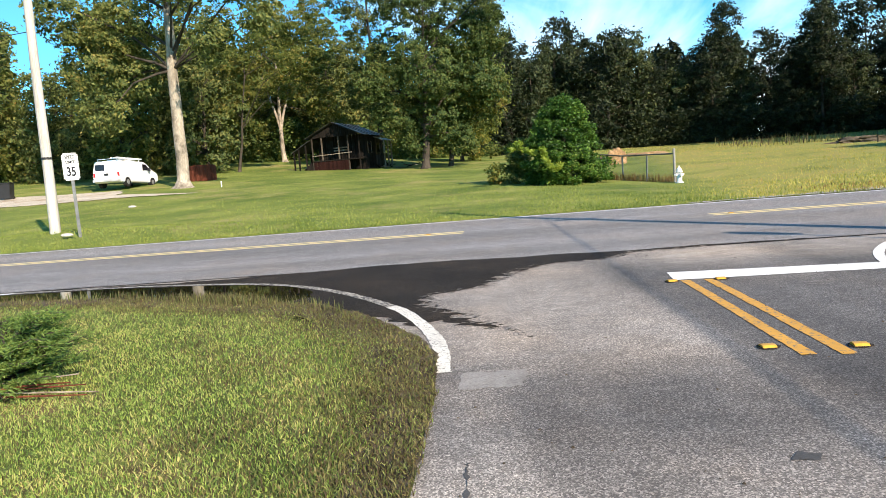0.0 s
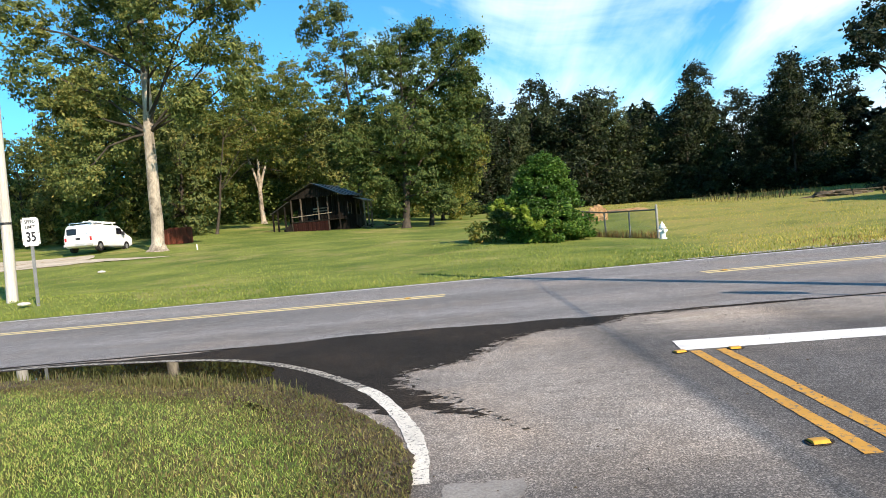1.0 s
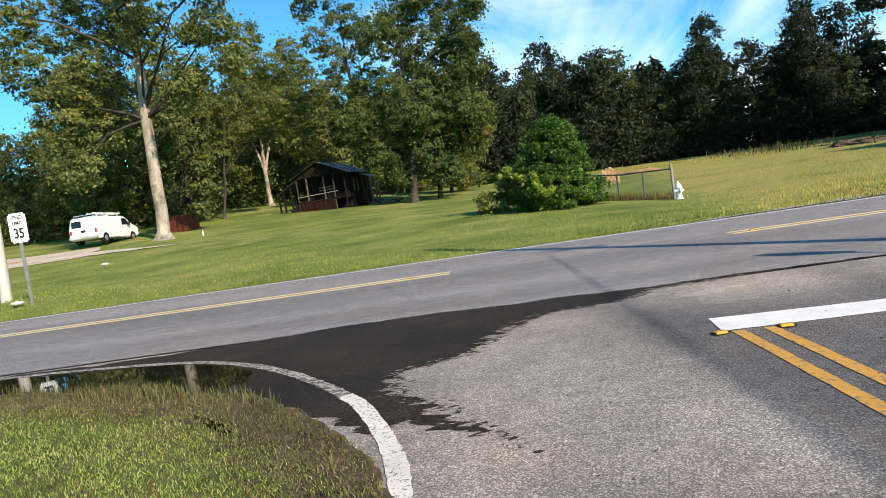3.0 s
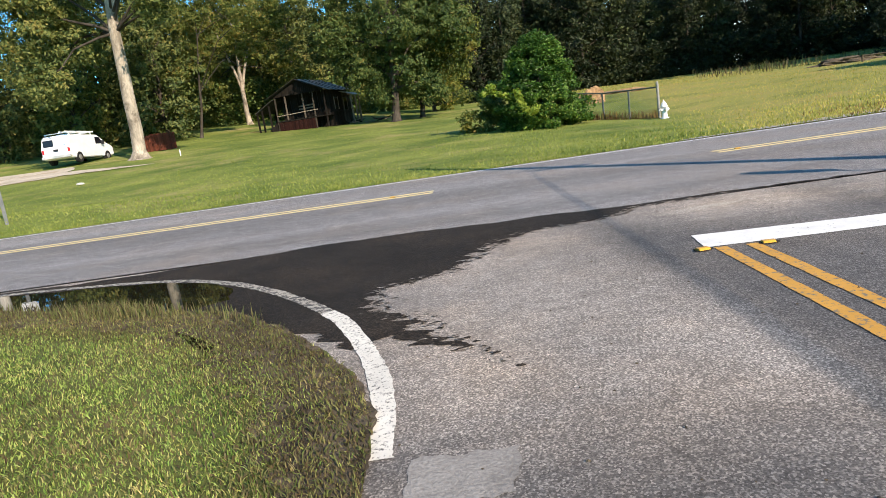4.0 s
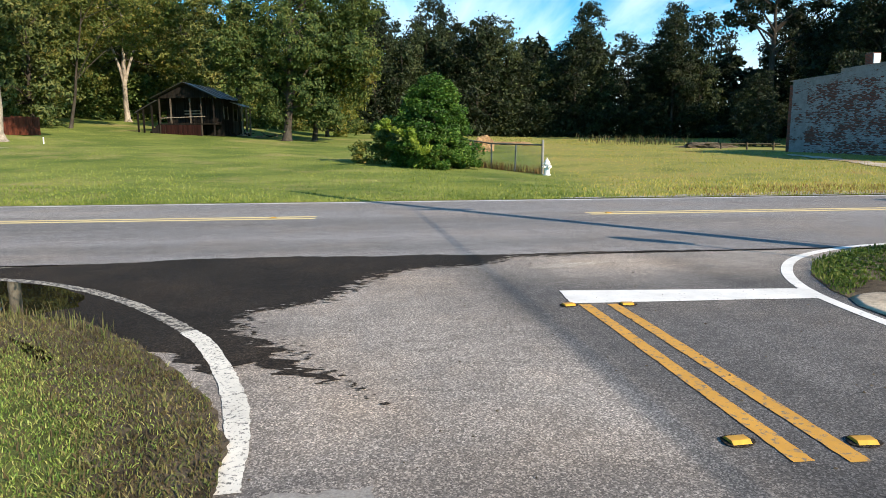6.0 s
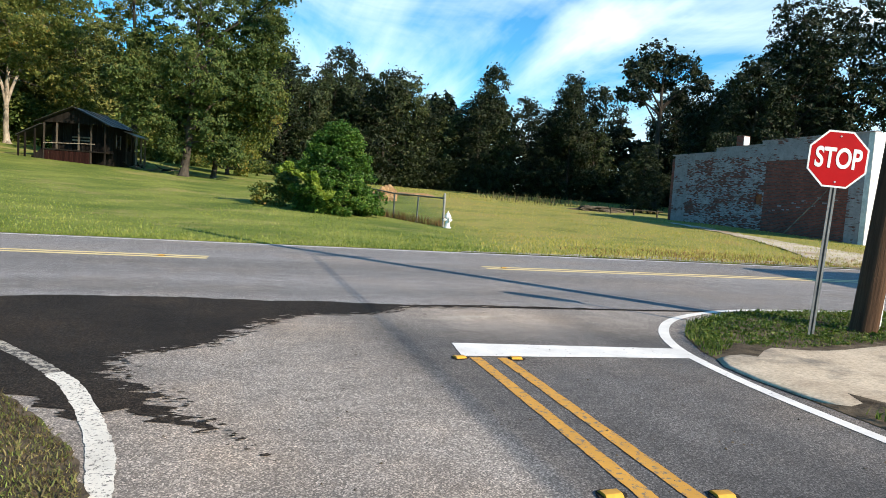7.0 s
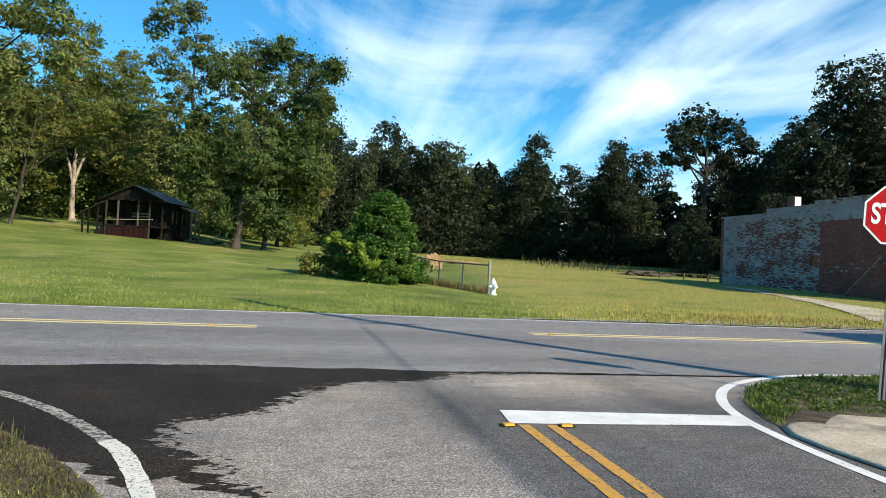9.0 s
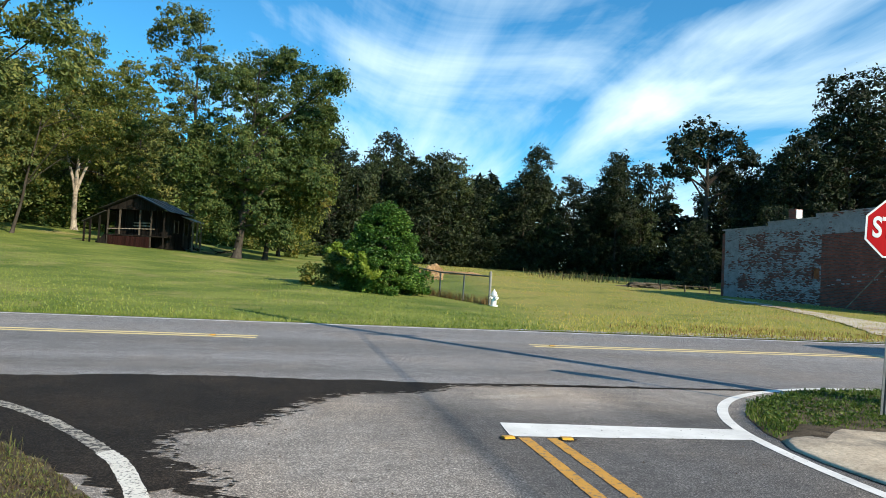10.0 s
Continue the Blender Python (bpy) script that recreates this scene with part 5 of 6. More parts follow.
# ---- parked van ----
def build_van():
    x, y = -27.0, 45.75
    t = thing("van", pose(x, y, gz(x, y) + 0.0, -1.8, 0, 1), "white cargo van with a ladder rack on its roof", "van")
    side = [(-2.7, 0.42), (-2.68, 1.0), (-2.6, 1.72), (-2.5, 1.86), (1.0, 1.86), (1.2, 1.8), (1.85, 1.22), (2.55, 1.08), (2.7, 0.92), (2.72, 0.42), (2.2, 0.32), (-2.5, 0.32)]
    bm = bmesh.new()
    prism(bm, side, 1.98, "x", -0.99)
    for v in bm.verts:
        if v.co.z > 1.1:
            v.co.x *= 1 - 0.13 * (v.co.z - 1.1) / 0.76
    bmesh.ops.bevel(bm, geom=list(bm.edges), offset=0.055, segments=2, affect="EDGES")
    part("body", bm, M_VAN, t)
    for x0 in (-0.9, 0.9):
        for y0 in (-1.75, 1.78):
            bm = bmesh.new()
            rod(bm, (x0 - 0.12, y0, 0.34), (x0 + 0.12, y0, 0.34), 0.35, 0.35, 24)
            wh = part("wheel", bm, M_RUBBER, t, "black tyre")
            bm = bmesh.new()
            s = 1 if x0 > 0 else -1
            rod(bm, (x0 + s * 0.1, y0, 0.34), (x0 + s * 0.135, y0, 0.34), 0.2, 0.17, 16)
            part("rim", bm, M_RIM, wh)
    for name, lo, hi in (("rear_window", (-0.8, -2.68, 1.18), (-0.12, -2.6, 1.62)), ):
        bm = bmesh.new()
        box(bm, lo, hi, 0.02)
        part(name, bm, M_GLASSDARK, t, "dark rear door window")
    bm = bmesh.new()
    prism(bm, [(0.55, 1.2), (0.55, 1.66), (1.08, 1.66), (1.55, 1.24)], 0.02, "x", 0.955)
    part("side_window", bm, M_GLASSDARK, t, "dark cab window")
    bm = bmesh.new()
    prism(bm, [(0.55, 1.2), (0.55, 1.66), (1.08, 1.66), (1.55, 1.24)], -0.02, "x", -0.955)
    part("side_window", bm, M_GLASSDARK, t, "dark cab window")
    bm = bmesh.new()
    prism(bm, [(1.27, 1.77), (1.3, 1.79), (1.84, 1.27), (1.8, 1.25)], 1.5, "x", -0.75)
    part("windscreen", bm, M_GLASSDARK, t)
    for x0 in (-0.9, 0.86):
        bm = bmesh.new()
        box(bm, (x0 - 0.05, -2.715, 0.75), (x0 + 0.09, -2.66, 1.02), 0.01)
        part("tail_light", bm, M_LAMPRED, t)
    bm = bmesh.new()
    box(bm, (-0.98, -2.84, 0.4), (0.98, -2.66, 0.58), 0.03)
    part("bumper", bm, M_STEEL, t)
    bm = bmesh.new()
    box(bm, (-0.16, -2.73, 0.83), (0.16, -2.69, 0.98), 0.005)
    part("number_plate", bm, M_BLACK, t, "dark blank plate")
    bm = bmesh.new()
    for z in (0.72, 1.1):
        bar(bm, (0.0, -2.7, z), (0.0, -2.69, z + 0.36), 0.015, 0.015)
    part("door_seam", bm, M_STEEL, t)
    for s in (-1, 1):
        bm = bmesh.new()
        box(bm, (s * 1.0, 1.15, 1.15), (s * 1.2, 1.3, 1.42), 0.03)
        part("mirror", bm, M_BLACK, t)
    for y0 in (-2.2, -0.9, 0.4):
        bm = bmesh.new()
        bar(bm, (-0.85, y0, 2.02), (0.85, y0, 2.02), 0.05, 0.05)
        for s in (-0.8, 0.8):
            bar(bm, (s, y0, 1.82), (s, y0, 2.02), 0.05, 0.05)
        part("rack_bar", bm, M_VAN, t)
    bm = bmesh.new()
    for s in (0.35, 0.75):
        bar(bm, (s, -2.5, 2.07), (s, 0.9, 2.07), 0.05, 0.08)
    for k in range(11):
        bar(bm, (0.35, -2.3 + 0.3 * k, 2.07), (0.75, -2.3 + 0.3 * k, 2.07), 0.03, 0.03)
    part("ladder", bm, M_SIGNWHITE, t)


build_van()


# ---- wooden bins and far clutter on the lawn ----
def board_wall(t, name, a, b, z0, z1, material, seed, gap=0.012, w=0.14, lean=0.0):
    """A row of upright boards from a to b, each a board of its own."""
    rng = random.Random(seed)
    a, b = Vector((*a, 0)), Vector((*b, 0))
    n = max(1, int((b - a).length / w))
    q = (b - a).normalized()
    nrm = Vector((-q.y, q.x, 0))
    bm = bmesh.new()
    box(bm, (0, -0.012, 0), ((b - a).length / n - gap, 0.012, 1.0))
    me = bpy.data.meshes.new(name)
    bm.to_mesh(me)
    bm.free()
    me.materials.append(material)
    for k in range(n):
        p = a.lerp(b, k / n) + nrm * rng.uniform(-0.01, 0.01)
        ob = new(name, me)
        ob.parent = t
        top = z1 if not callable(z1) else z1((k + 0.5) / n)
        ob.matrix_local = Matrix.Translation((p.x, p.y, z0 + rng.uniform(-0.02, 0.03))) @ Matrix.Rotation(math.atan2(q.y, q.x), 4, "Z") @ Matrix.Rotation(rng.uniform(-0.01, 0.01), 4, "Y") @ Matrix.Diagonal((1, 1, top - z0 - rng.uniform(0, 0.06), 1))


def build_wood_bin(x, y):
    t = thing("wooden_bin", pose(x, y, gz(x, y), 0, 0, -8), "red-brown board enclosure behind the pecan trunk", "enclosure")
    for k, (a, b) in enumerate((((-1.2, 0), (1.2, 0)), ((1.2, 0), (1.2, 1.6)), ((1.2, 1.6), (-1.2, 1.6)), ((-1.2, 1.6), (-1.2, 0)))):
        board_wall(t, "board", a, b, 0, 1.3, M_REDWOOD, 40 + k, 0.02, 0.2)
    bm = bmesh.new()
    box(bm, (-1.16, 0.03, 0.02), (1.16, 1.57, 1.05))
    part("contents", bm, M_BARK_DARK, t)


build_wood_bin(-24.0, 50)


def build_bin(x, y):
    t = thing("wheelie_bin", pose(x, y, gz(x, y), 0, 0, 15), "black plastic refuse bin at the driveway", "bin")
    bm = bmesh.new()
    r = bmesh.ops.create_cube(bm, size=1.0)
    for v in r["verts"]:
        k = 0.62 if v.co.z > 0 else 0.48
        v.co = Vector((v.co.x * k * 1.3, v.co.y * k * 1.3, (v.co.z + 0.5) * 1.0 + 0.06))
    bmesh.ops.bevel(bm, geom=list(bm.edges), offset=0.03, segments=2, affect="EDGES")
    part("body", bm, M_BIN, t)
    bm = bmesh.new()
    box(bm, (-0.43, -0.46, 1.065), (0.43, 0.43, 1.13), 0.03)
    part("lid", bm, M_BIN, t)
    for s in (-0.3, 0.3):
        bm = bmesh.new()
        rod(bm, (s - 0.03, 0.3, 0.11), (s + 0.03, 0.3, 0.11), 0.11, 0.11, 14)
        part("wheel", bm, M_RUBBER, t)


build_bin(-32.4, 40.3)
build_bin(-33.5, 40.6)


# ---- old shack ----
def build_shack():
    x, y = -16.85, 60.0
    base = gz(-14, 61) - 0.12
    t = thing("shack", pose(x, y, base, 0, 0, -11), "derelict black timber shack with a porch and tin roof", "shack")
    W, L, E, A = 4.85, 5.4, 3.3, 4.4
    board_wall(t, "wall_board", (0, 1.5), (W, 1.5), 0.0, E, M_PLANK, 60, 0.01, 0.22)
    board_wall(t, "wall_board", (W, 1.5), (W, 3.9), 0.0, E - 0.02, M_PLANK, 61, 0.02, 0.2)
    board_wall(t, "wall_board", (W, 3.9), (W, L), 0.0, E - 0.02, M_PLANK_GREY, 62, 0.07, 0.22)
    board_wall(t, "wall_board", (0, L), (0, 1.5), 0.0, E - 0.02, M_PLANK, 63, 0.01, 0.22)
    board_wall(t, "wall_board", (W, L), (0, L), 0.0, E - 0.02, M_PLANK, 64, 0.01, 0.22)
    board_wall(t, "gable_board", (0.05, 0.0), (W - 0.05, 0.0), E - 0.15, lambda s: E + 0.05 + (A - E - 0.12) * (1 - abs(2 * s - 1)), M_PLANK, 65, 0.01, 0.18)
    bm = bmesh.new()
    box(bm, (0.05, 1.6, 0.05), (W - 0.05, L - 0.05, E - 0.1))
    part("inner_wall", bm, M_ROOFDARK, t)
    bm = bmesh.new()
    box(bm, (0, 0, 0.95), (W, 1.5, 1.05))
    part("porch_floor", bm, M_PLANK, t)
    board_wall(t, "skirt_board", (0.05, 0.06), (W * 0.78, 0.06), 0.0, 0.95, M_SKIRT, 66, 0.015, 0.2)
    for k, px in enumerate((0.06, 1.05, 2.75, 3.7, W - 0.06)):
        bm = bmesh.new()
        bar(bm, (px, 0.08, 0.0 if k in (0, 3, 4) else 1.0), (px, 0.08, E - 0.1), 0.11, 0.11)
        part("porch_post", bm, M_PLANK_GREY if k in (0, 1, 2, 3) else M_PLANK, t)
    bm = bmesh.new()
    bar(bm, (0.05, 0.05, 1.5), (4.0, 0.05, 1.62), 0.1, 0.06)
    part("porch_rail", bm, M_PLANK_PALE, t, "pale bare porch rail")
    for k, z in enumerate((1.9, 2.15)):
        bm = bmesh.new()
        bar(bm, (1.6, 1.45, z), (3.0, 1.45, z + 0.02), 0.04, 0.12)
        part("wall_slat", bm, M_PLANK_PALE, t)
    for s in (-1, 1):
        for k in range(12):
            y0 = -0.45 + k * (L + 0.8) / 12
            bm = bmesh.new()
            e = W / 2 + 0.45
            zl = A - (A - E) * e / (W / 2)
            x0, x1 = W / 2, W / 2 + s * e
            prism(bm, [(x0, A + 0.05), (x1, zl + 0.05), (x1, zl + 0.02), (x0, A + 0.02)], (L + 0.8) / 12 + 0.02, "y", y0 + 0.004 * (k % 2))
            part("roof_sheet", bm, M_TIN if (k * 7 + (s > 0) * 3) % 5 < 3 and s > 0 else M_ROOFDARK, t)
    for k in range(5):
        bm = bmesh.new()
        prism(bm, [(-0.1, E - 0.3), (-2.0, 2.0), (-2.0, 1.94), (-0.1, E - 0.36)], 0.82, "y", -0.2 + 0.8 * k)
        part("lean_to_sheet", bm, M_ROOFDARK, t)
    for px, py in ((-1.85, 0.0), (-1.35, 0.0), (-1.85, 3.5), (-0.6, 0.0)):
        bm = bmesh.new()
        bar(bm, (px, py, -0.1), (px, py, 2.0 + 0.45 * (px + 1.85)), 0.12, 0.12)
        part("lean_to_post", bm, M_PLANK, t)
    for k in range(7):
        bm = bmesh.new()
        box(bm, (-1.2 + 0.16 * k, 0.05, -0.05), (-1.04 + 0.16 * k, 0.95, 0.14 + 0.14 * k))
        part("step", bm, M_PLANK, t)
    for k, (y0, z0, z1) in enumerate(((2.0, 1.5, 2.5), (4.2, 1.4, 2.4))):
        bm = bmesh.new()
        box(bm, (W + 0.01, y0, z0), (W + 0.05, y0 + 0.8, z1))
        part("window", bm, M_GLASSDARK, t)
        for yy in (y0 - 0.06, y0 + 0.8):
            bm = bmesh.new()
            box(bm, (W + 0.012, yy, z0 - 0.06), (W + 0.07, yy + 0.07, z1 + 0.06))
            part("window_frame", bm, M_PLANK_PALE, t)
    for k, py in enumerate((3.5, 4.5, 5.4)):
        bm = bmesh.new()
        bar(bm, (W + 1.1, py, -0.05), (W + 1.1, py, 2.6), 0.14, 0.14)
        part("side_post", bm, M_PLANK_PALE, t)
    bm = bmesh.new()
    prism(bm, [(W + 0.05, E - 0.25), (W + 1.4, 2.62), (W + 1.4, 2.55), (W + 0.05, E - 0.32)], 2.1, "y", 3.4)
    part("side_roof", bm, M_TIN, t)
    rng = random.Random(9)
    for k in range(22):
        px, py, r = rng.uniform(5.4, 9.2), rng.uniform(3, 8), rng.uniform(0, 6.3)
        bm = bmesh.new()
        ln = rng.uniform(0.5, 1.6)
        bar(bm, (0, 0, 0), (ln * math.cos(r), ln * math.sin(r), rng.uniform(0.05, 0.35)), 0.16, 0.05)
        ob = part("scrap_board", bm, rng.choice((M_PLANK, M_PLANK, M_REDWOOD, M_PLANK_PALE)))
        wx, wy = x + px, y + py - 2
        ob.matrix_world = pose(wx, wy, gz(wx, wy) + 0.03 + 0.02 * k / 4)
        tagged(ob, "weathered scrap board lying beside the shack", "board", "scrap boards beside the shack")


build_shack()


# ---- brick store ----
M_ORANGE = rough_mat("orange_boarding", (0.25, 0.065, 0.025), (0.48, 0.15, 0.055), 4.0, 0.8, 0.3, 20.0)


def build_store():
    X, Y0, Y1 = 27.0, 24.4, 39.9
    t = thing("brick_building", pose(X, Y0, 0.0), "old one-storey brick store with peeling white paint", "building")
    L = Y1 - Y0
    steps = [(0.0, 7.1, 5.52), (7.1, 11.0, 5.34), (11.0, L, 5.1)]
    cut = 6.65
    bm = bmesh.new()
    cy, cz = (cut, 6.75, 7.3, L - 0.3), (0.0, 2.05, 2.62, 4.72)
    grid = [[[bm.verts.new((d, y, z)) for z in cz] for y in cy] for d in (0.0, 0.28)]
    for a in range(3):
        for b in range(3):
            if (a, b) == (1, 1):
                continue
            for g, flip in ((grid[0], 1), (grid[1], -1)):
                bm.faces.new((g[a][b], g[a + 1][b], g[a + 1][b + 1], g[a][b + 1])[::flip])
    ring = [(1, 1), (2, 1), (2, 2), (1, 2)]
    rim = [(0, 0), (1, 0), (2, 0), (3, 0), (3, 1), (3, 2), (3, 3), (2, 3), (1, 3), (0, 3), (0, 2), (0, 1)]
    for loop in (ring, rim):
        for (a, b), (c, d) in zip(loop, loop[1:] + loop[:1]):
            bm.faces.new((grid[0][a][b], grid[0][c][d], grid[1][c][d], grid[1][a][b]))
    part("side_wall", bm, M_BRICK_PAINT_SHADED, t, "brick wall with flaking white paint, darkened for shade, and a small hole")
    bm = bmesh.new()
    box(bm, (-0.008, L - 1.75, 0.55), (-0.003, L - 0.32, 4.715))
    part("paint_strip", bm, M_BRICK_BAND_SHADED, t, "strip of white paint still whole")
    bm = bmesh.new()
    box(bm, (0.0, 0.3, 0.0), (0.3, cut, 4.45))
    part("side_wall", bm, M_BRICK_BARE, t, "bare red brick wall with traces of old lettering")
    for y0, y1, z1 in steps:
        bm = bmesh.new()
        box(bm, (-0.012, max(y0, 0.3), 4.45 if y0 < 7 else 4.722), (0.3, min(y1, L - 0.3), z1))
        part("parapet", bm, M_BRICK_BAND_SHADED, t, "whitewashed stepped parapet")
    for y0, y1, z1 in steps:
        bm = bmesh.new()
        box(bm, (-0.05, y0 + 0.01, z1), (0.36, y1 - 0.01, z1 + 0.07), 0.01)
        part("coping", bm, M_BRICK_BAND_SHADED, t)
    bm = bmesh.new()
    box(bm, (-0.02, -0.02, 0.0), (9.0, 0.29, 5.52))
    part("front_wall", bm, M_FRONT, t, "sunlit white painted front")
    bm = bmesh.new()
    box(bm, (-0.025, 0.29, 0.0), (-0.004, 1.1, 4.4))
    part("pilaster", bm, M_BRICK_BAND_SHADED, t)
    bm = bmesh.new()
    box(bm, (0.0, L - 0.29, 0.0), (9.0, L, 4.9))
    part("back_wall", bm, M_BRICK_BARE, t)
    bm = bmesh.new()
    box(bm, (8.7, 0.3, 0.0), (9.0, L - 0.3, 4.9))
    part("far_wall", bm, M_BRICK_BARE, t)
    bm = bmesh.new()
    box(bm, (0.3, 0.3, 4.0), (8.7, L - 0.3, 4.12))
    part("roof", bm, M_ROOFDARK, t)
    bm = bmesh.new()
    box(bm, (0.02, 8.75, 5.3), (0.5, 9.3, 6.0), 0.015)
    part("chimney", bm, M_BRICK_BARE, t)
    bm = bmesh.new()
    box(bm, (0.05, 8.69, 5.45), (0.42, 8.745, 5.95))
    part("flue_cap", bm, M_SIGNWHITE, t, "white sheet beside the chimney")
    bm = bmesh.new()
    box(bm, (0.1, 6.65, 1.95), (0.14, 7.4, 2.7))
    part("hole_back", bm, M_ORANGE, t, "orange boarding behind the hole")
    bm = bmesh.new()
    bar(bm, (-1.5, 3.6, 0.3), (-0.1, 2.2, 2.9), 0.05, 0.05)
    part("brace", bm, M_PLANK_PALE, t, "pale leaning timber brace")
    rng = random.Random(4)
    for k in range(14):
        bm = bmesh.new()
        y0, w, h = 6.2 - k * 0.33, rng.uniform(0.18, 0.3), rng.uniform(0.05, 0.09)
        z0 = 1.75 + 0.05 * k + rng.uniform(-0.25, 0.25)
        box(bm, (-0.008, y0 - w, z0), (-0.003, y0, z0 + h))
        part("faded_bar", bm, M_BRICK_BAND_SHADED, t, "faded pale paint bar")


build_store()


def build_rail():
    t = thing("log_rail", pose(28.0, 49.5, gz(28.0, 49.5)), "low weathered log rail at the meadow's end", "rail")
    for k in range(3):
        bm = bmesh.new()
        rod(bm, (k * 1.6, -k * 0.9, -0.1), (k * 1.6, -k * 0.9, 0.5), 0.07)
        part("post", bm, M_BRUSH, t)
    bm = bmesh.new()
    rod(bm, (-1.0, 0.6, 0.42), (3.6, -2.0, 0.38), 0.06, 0.05)
    part("beam", bm, M_BRUSH, t)


build_rail()


# a plain block added out of view, so that its shade falls on the road
def build_shade_block():
    t = thing("corner_building", pose(18.9, -8.0, 0.0), "added plain brick block, unseen, that shades the road", "building")
    bm = bmesh.new()
    box(bm, (0, 0, 0), (14, 14, 6.0))
    part("wall", bm, M_BRICK_BARE, t)
    bm = bmesh.new()
    box(bm, (-0.1, -0.1, 6.0), (14.1, 14.1, 6.12))
    part("roof", bm, M_ROOFDARK, t)


build_shade_block()


# ---- near shrub and sticks ----
def build_juniper():
    rng = np.random.default_rng(31)
    x, y = -3.3, 2.55
    t = thing("juniper_shrub", pose(x, y, 0.01), "spreading green juniper shrub on the lawn", "shrub")
    tv, tf, cents, ways = [], [], [], []

    def twig(a, b, r):
        v, f = tube([a, (a + b) / 2 + rng.normal(0, 0.015, 3), b], [r, r * 0.7, r * 0.25], 5)
        q = len(tv)
        tv.extend(v)
        tf.extend([tuple(i + q for i in w) for w in f])

    for k in range(60):
        a = rng.uniform(0, 6.28)
        tier = rng.random()
        ln = (0.62 - 0.25 * tier) * rng.uniform(0.75, 1.1)
        end = np.array([math.cos(a) * ln, math.sin(a) * ln, 0.08 + 0.38 * tier + 0.08 * rng.random()])
        root = np.array([0, 0, 0.05 + 0.2 * tier])
        twig(root, end, 0.012)
        for s in np.linspace(0.35, 1.0, 6):
            b = root + (end - root) * s
            for sd in (-1, 1):
                d = np.array([math.cos(a + sd * 0.8), math.sin(a + sd * 0.8), rng.uniform(-0.1, 0.35)])
                e = b + d * rng.uniform(0.07, 0.15)
                twig(b, e, 0.004)
                for g in (0.3, 0.65, 1.0):
                    cents.append(b + (e - b) * g)
                    ways.append(d)
            cents.append(b)
            ways.append((end - root) / ln)
    part("stems", mesh_of("stems", tv, tf, True), M_BARK_DARK, t)
    cents, ways = np.array(cents), np.array(ways)
    n = 34000
    i = rng.integers(0, len(cents), n)
    p = cents[i] + rng.normal(0, 0.012, (n, 3))
    u = ways[i] + rng.normal(0, 0.5, (n, 3))
    u /= np.linalg.norm(u, axis=1)[:, None]
    w = np.cross(u, rng.normal(size=(n, 3)))
    w /= np.linalg.norm(w, axis=1)[:, None]
    v = np.stack([p, p + u * 0.015 + w * 0.004, p + u * 0.036, p + u * 0.015 - w * 0.004], 1).reshape(-1, 3)
    part("foliage", mesh_of("foliage", v, np.arange(n * 4).reshape(-1, 4)), M_JUNIPER, t)
    rr = random.Random(8)
    for k in range(7):
        bm = bmesh.new()
        a = rr.uniform(-0.25, 0.35)
        ln = rr.uniform(0.35, 0.8)
        rod(bm, (0, 0, 0), (ln * math.cos(a), ln * math.sin(a), rr.uniform(0, 0.05)), 0.009, 0.004, 6)
        ob = tagged(part("stick", bm, M_REDWOOD if k % 3 else M_PLANK_PALE), "dead brown stick lying under the shrub", "stick", "sticks under the shrub")
        ob.matrix_world = pose(x + rr.uniform(-0.2, 0.25), y - rr.uniform(0.2, 0.5), 0.035 + 0.01 * k)


build_juniper()


# ---- grass ----
def blades(name, x, y, z, h, w, material, label, seed, lean=0.6):
    rng = np.random.default_rng(seed)
    n = len(x)
    a = rng.uniform(0, 2 * np.pi, n)
    hh = h * rng.uniform(0.45, 1.35, n)
    side = np.stack([np.cos(a), np.sin(a), 0 * a], 1) * (w * rng.uniform(0.6, 1.4, n) / 2)[:, None]
    b = rng.uniform(0, 2 * np.pi, n)
    bend = np.stack([np.cos(b), np.sin(b), 0 * b], 1) * (hh * lean * rng.random(n))[:, None]
    p = np.stack([x, y, z], 1)
    up = np.stack([0 * hh, 0 * hh, hh], 1)
    v = np.stack([p - side, p + side, p + bend * 0.35 + up * 0.6 + side * 0.7, p + bend + up * 0.95, p + bend * 0.35 + up * 0.6 - side * 0.7], 1).reshape(-1, 3)
    me2 = bpy.data.meshes.new(name)
    faces = [q for i in range(0, n * 5, 5) for q in ((i, i + 1, i + 2, i + 4), (i + 4, i + 2, i + 3))]
    me2.from_pydata(v.tolist(), [], faces)
    me2.update()
    me2.materials.append(material)
    return tagged(new(name, me2), label, "grass", kind="stuff")


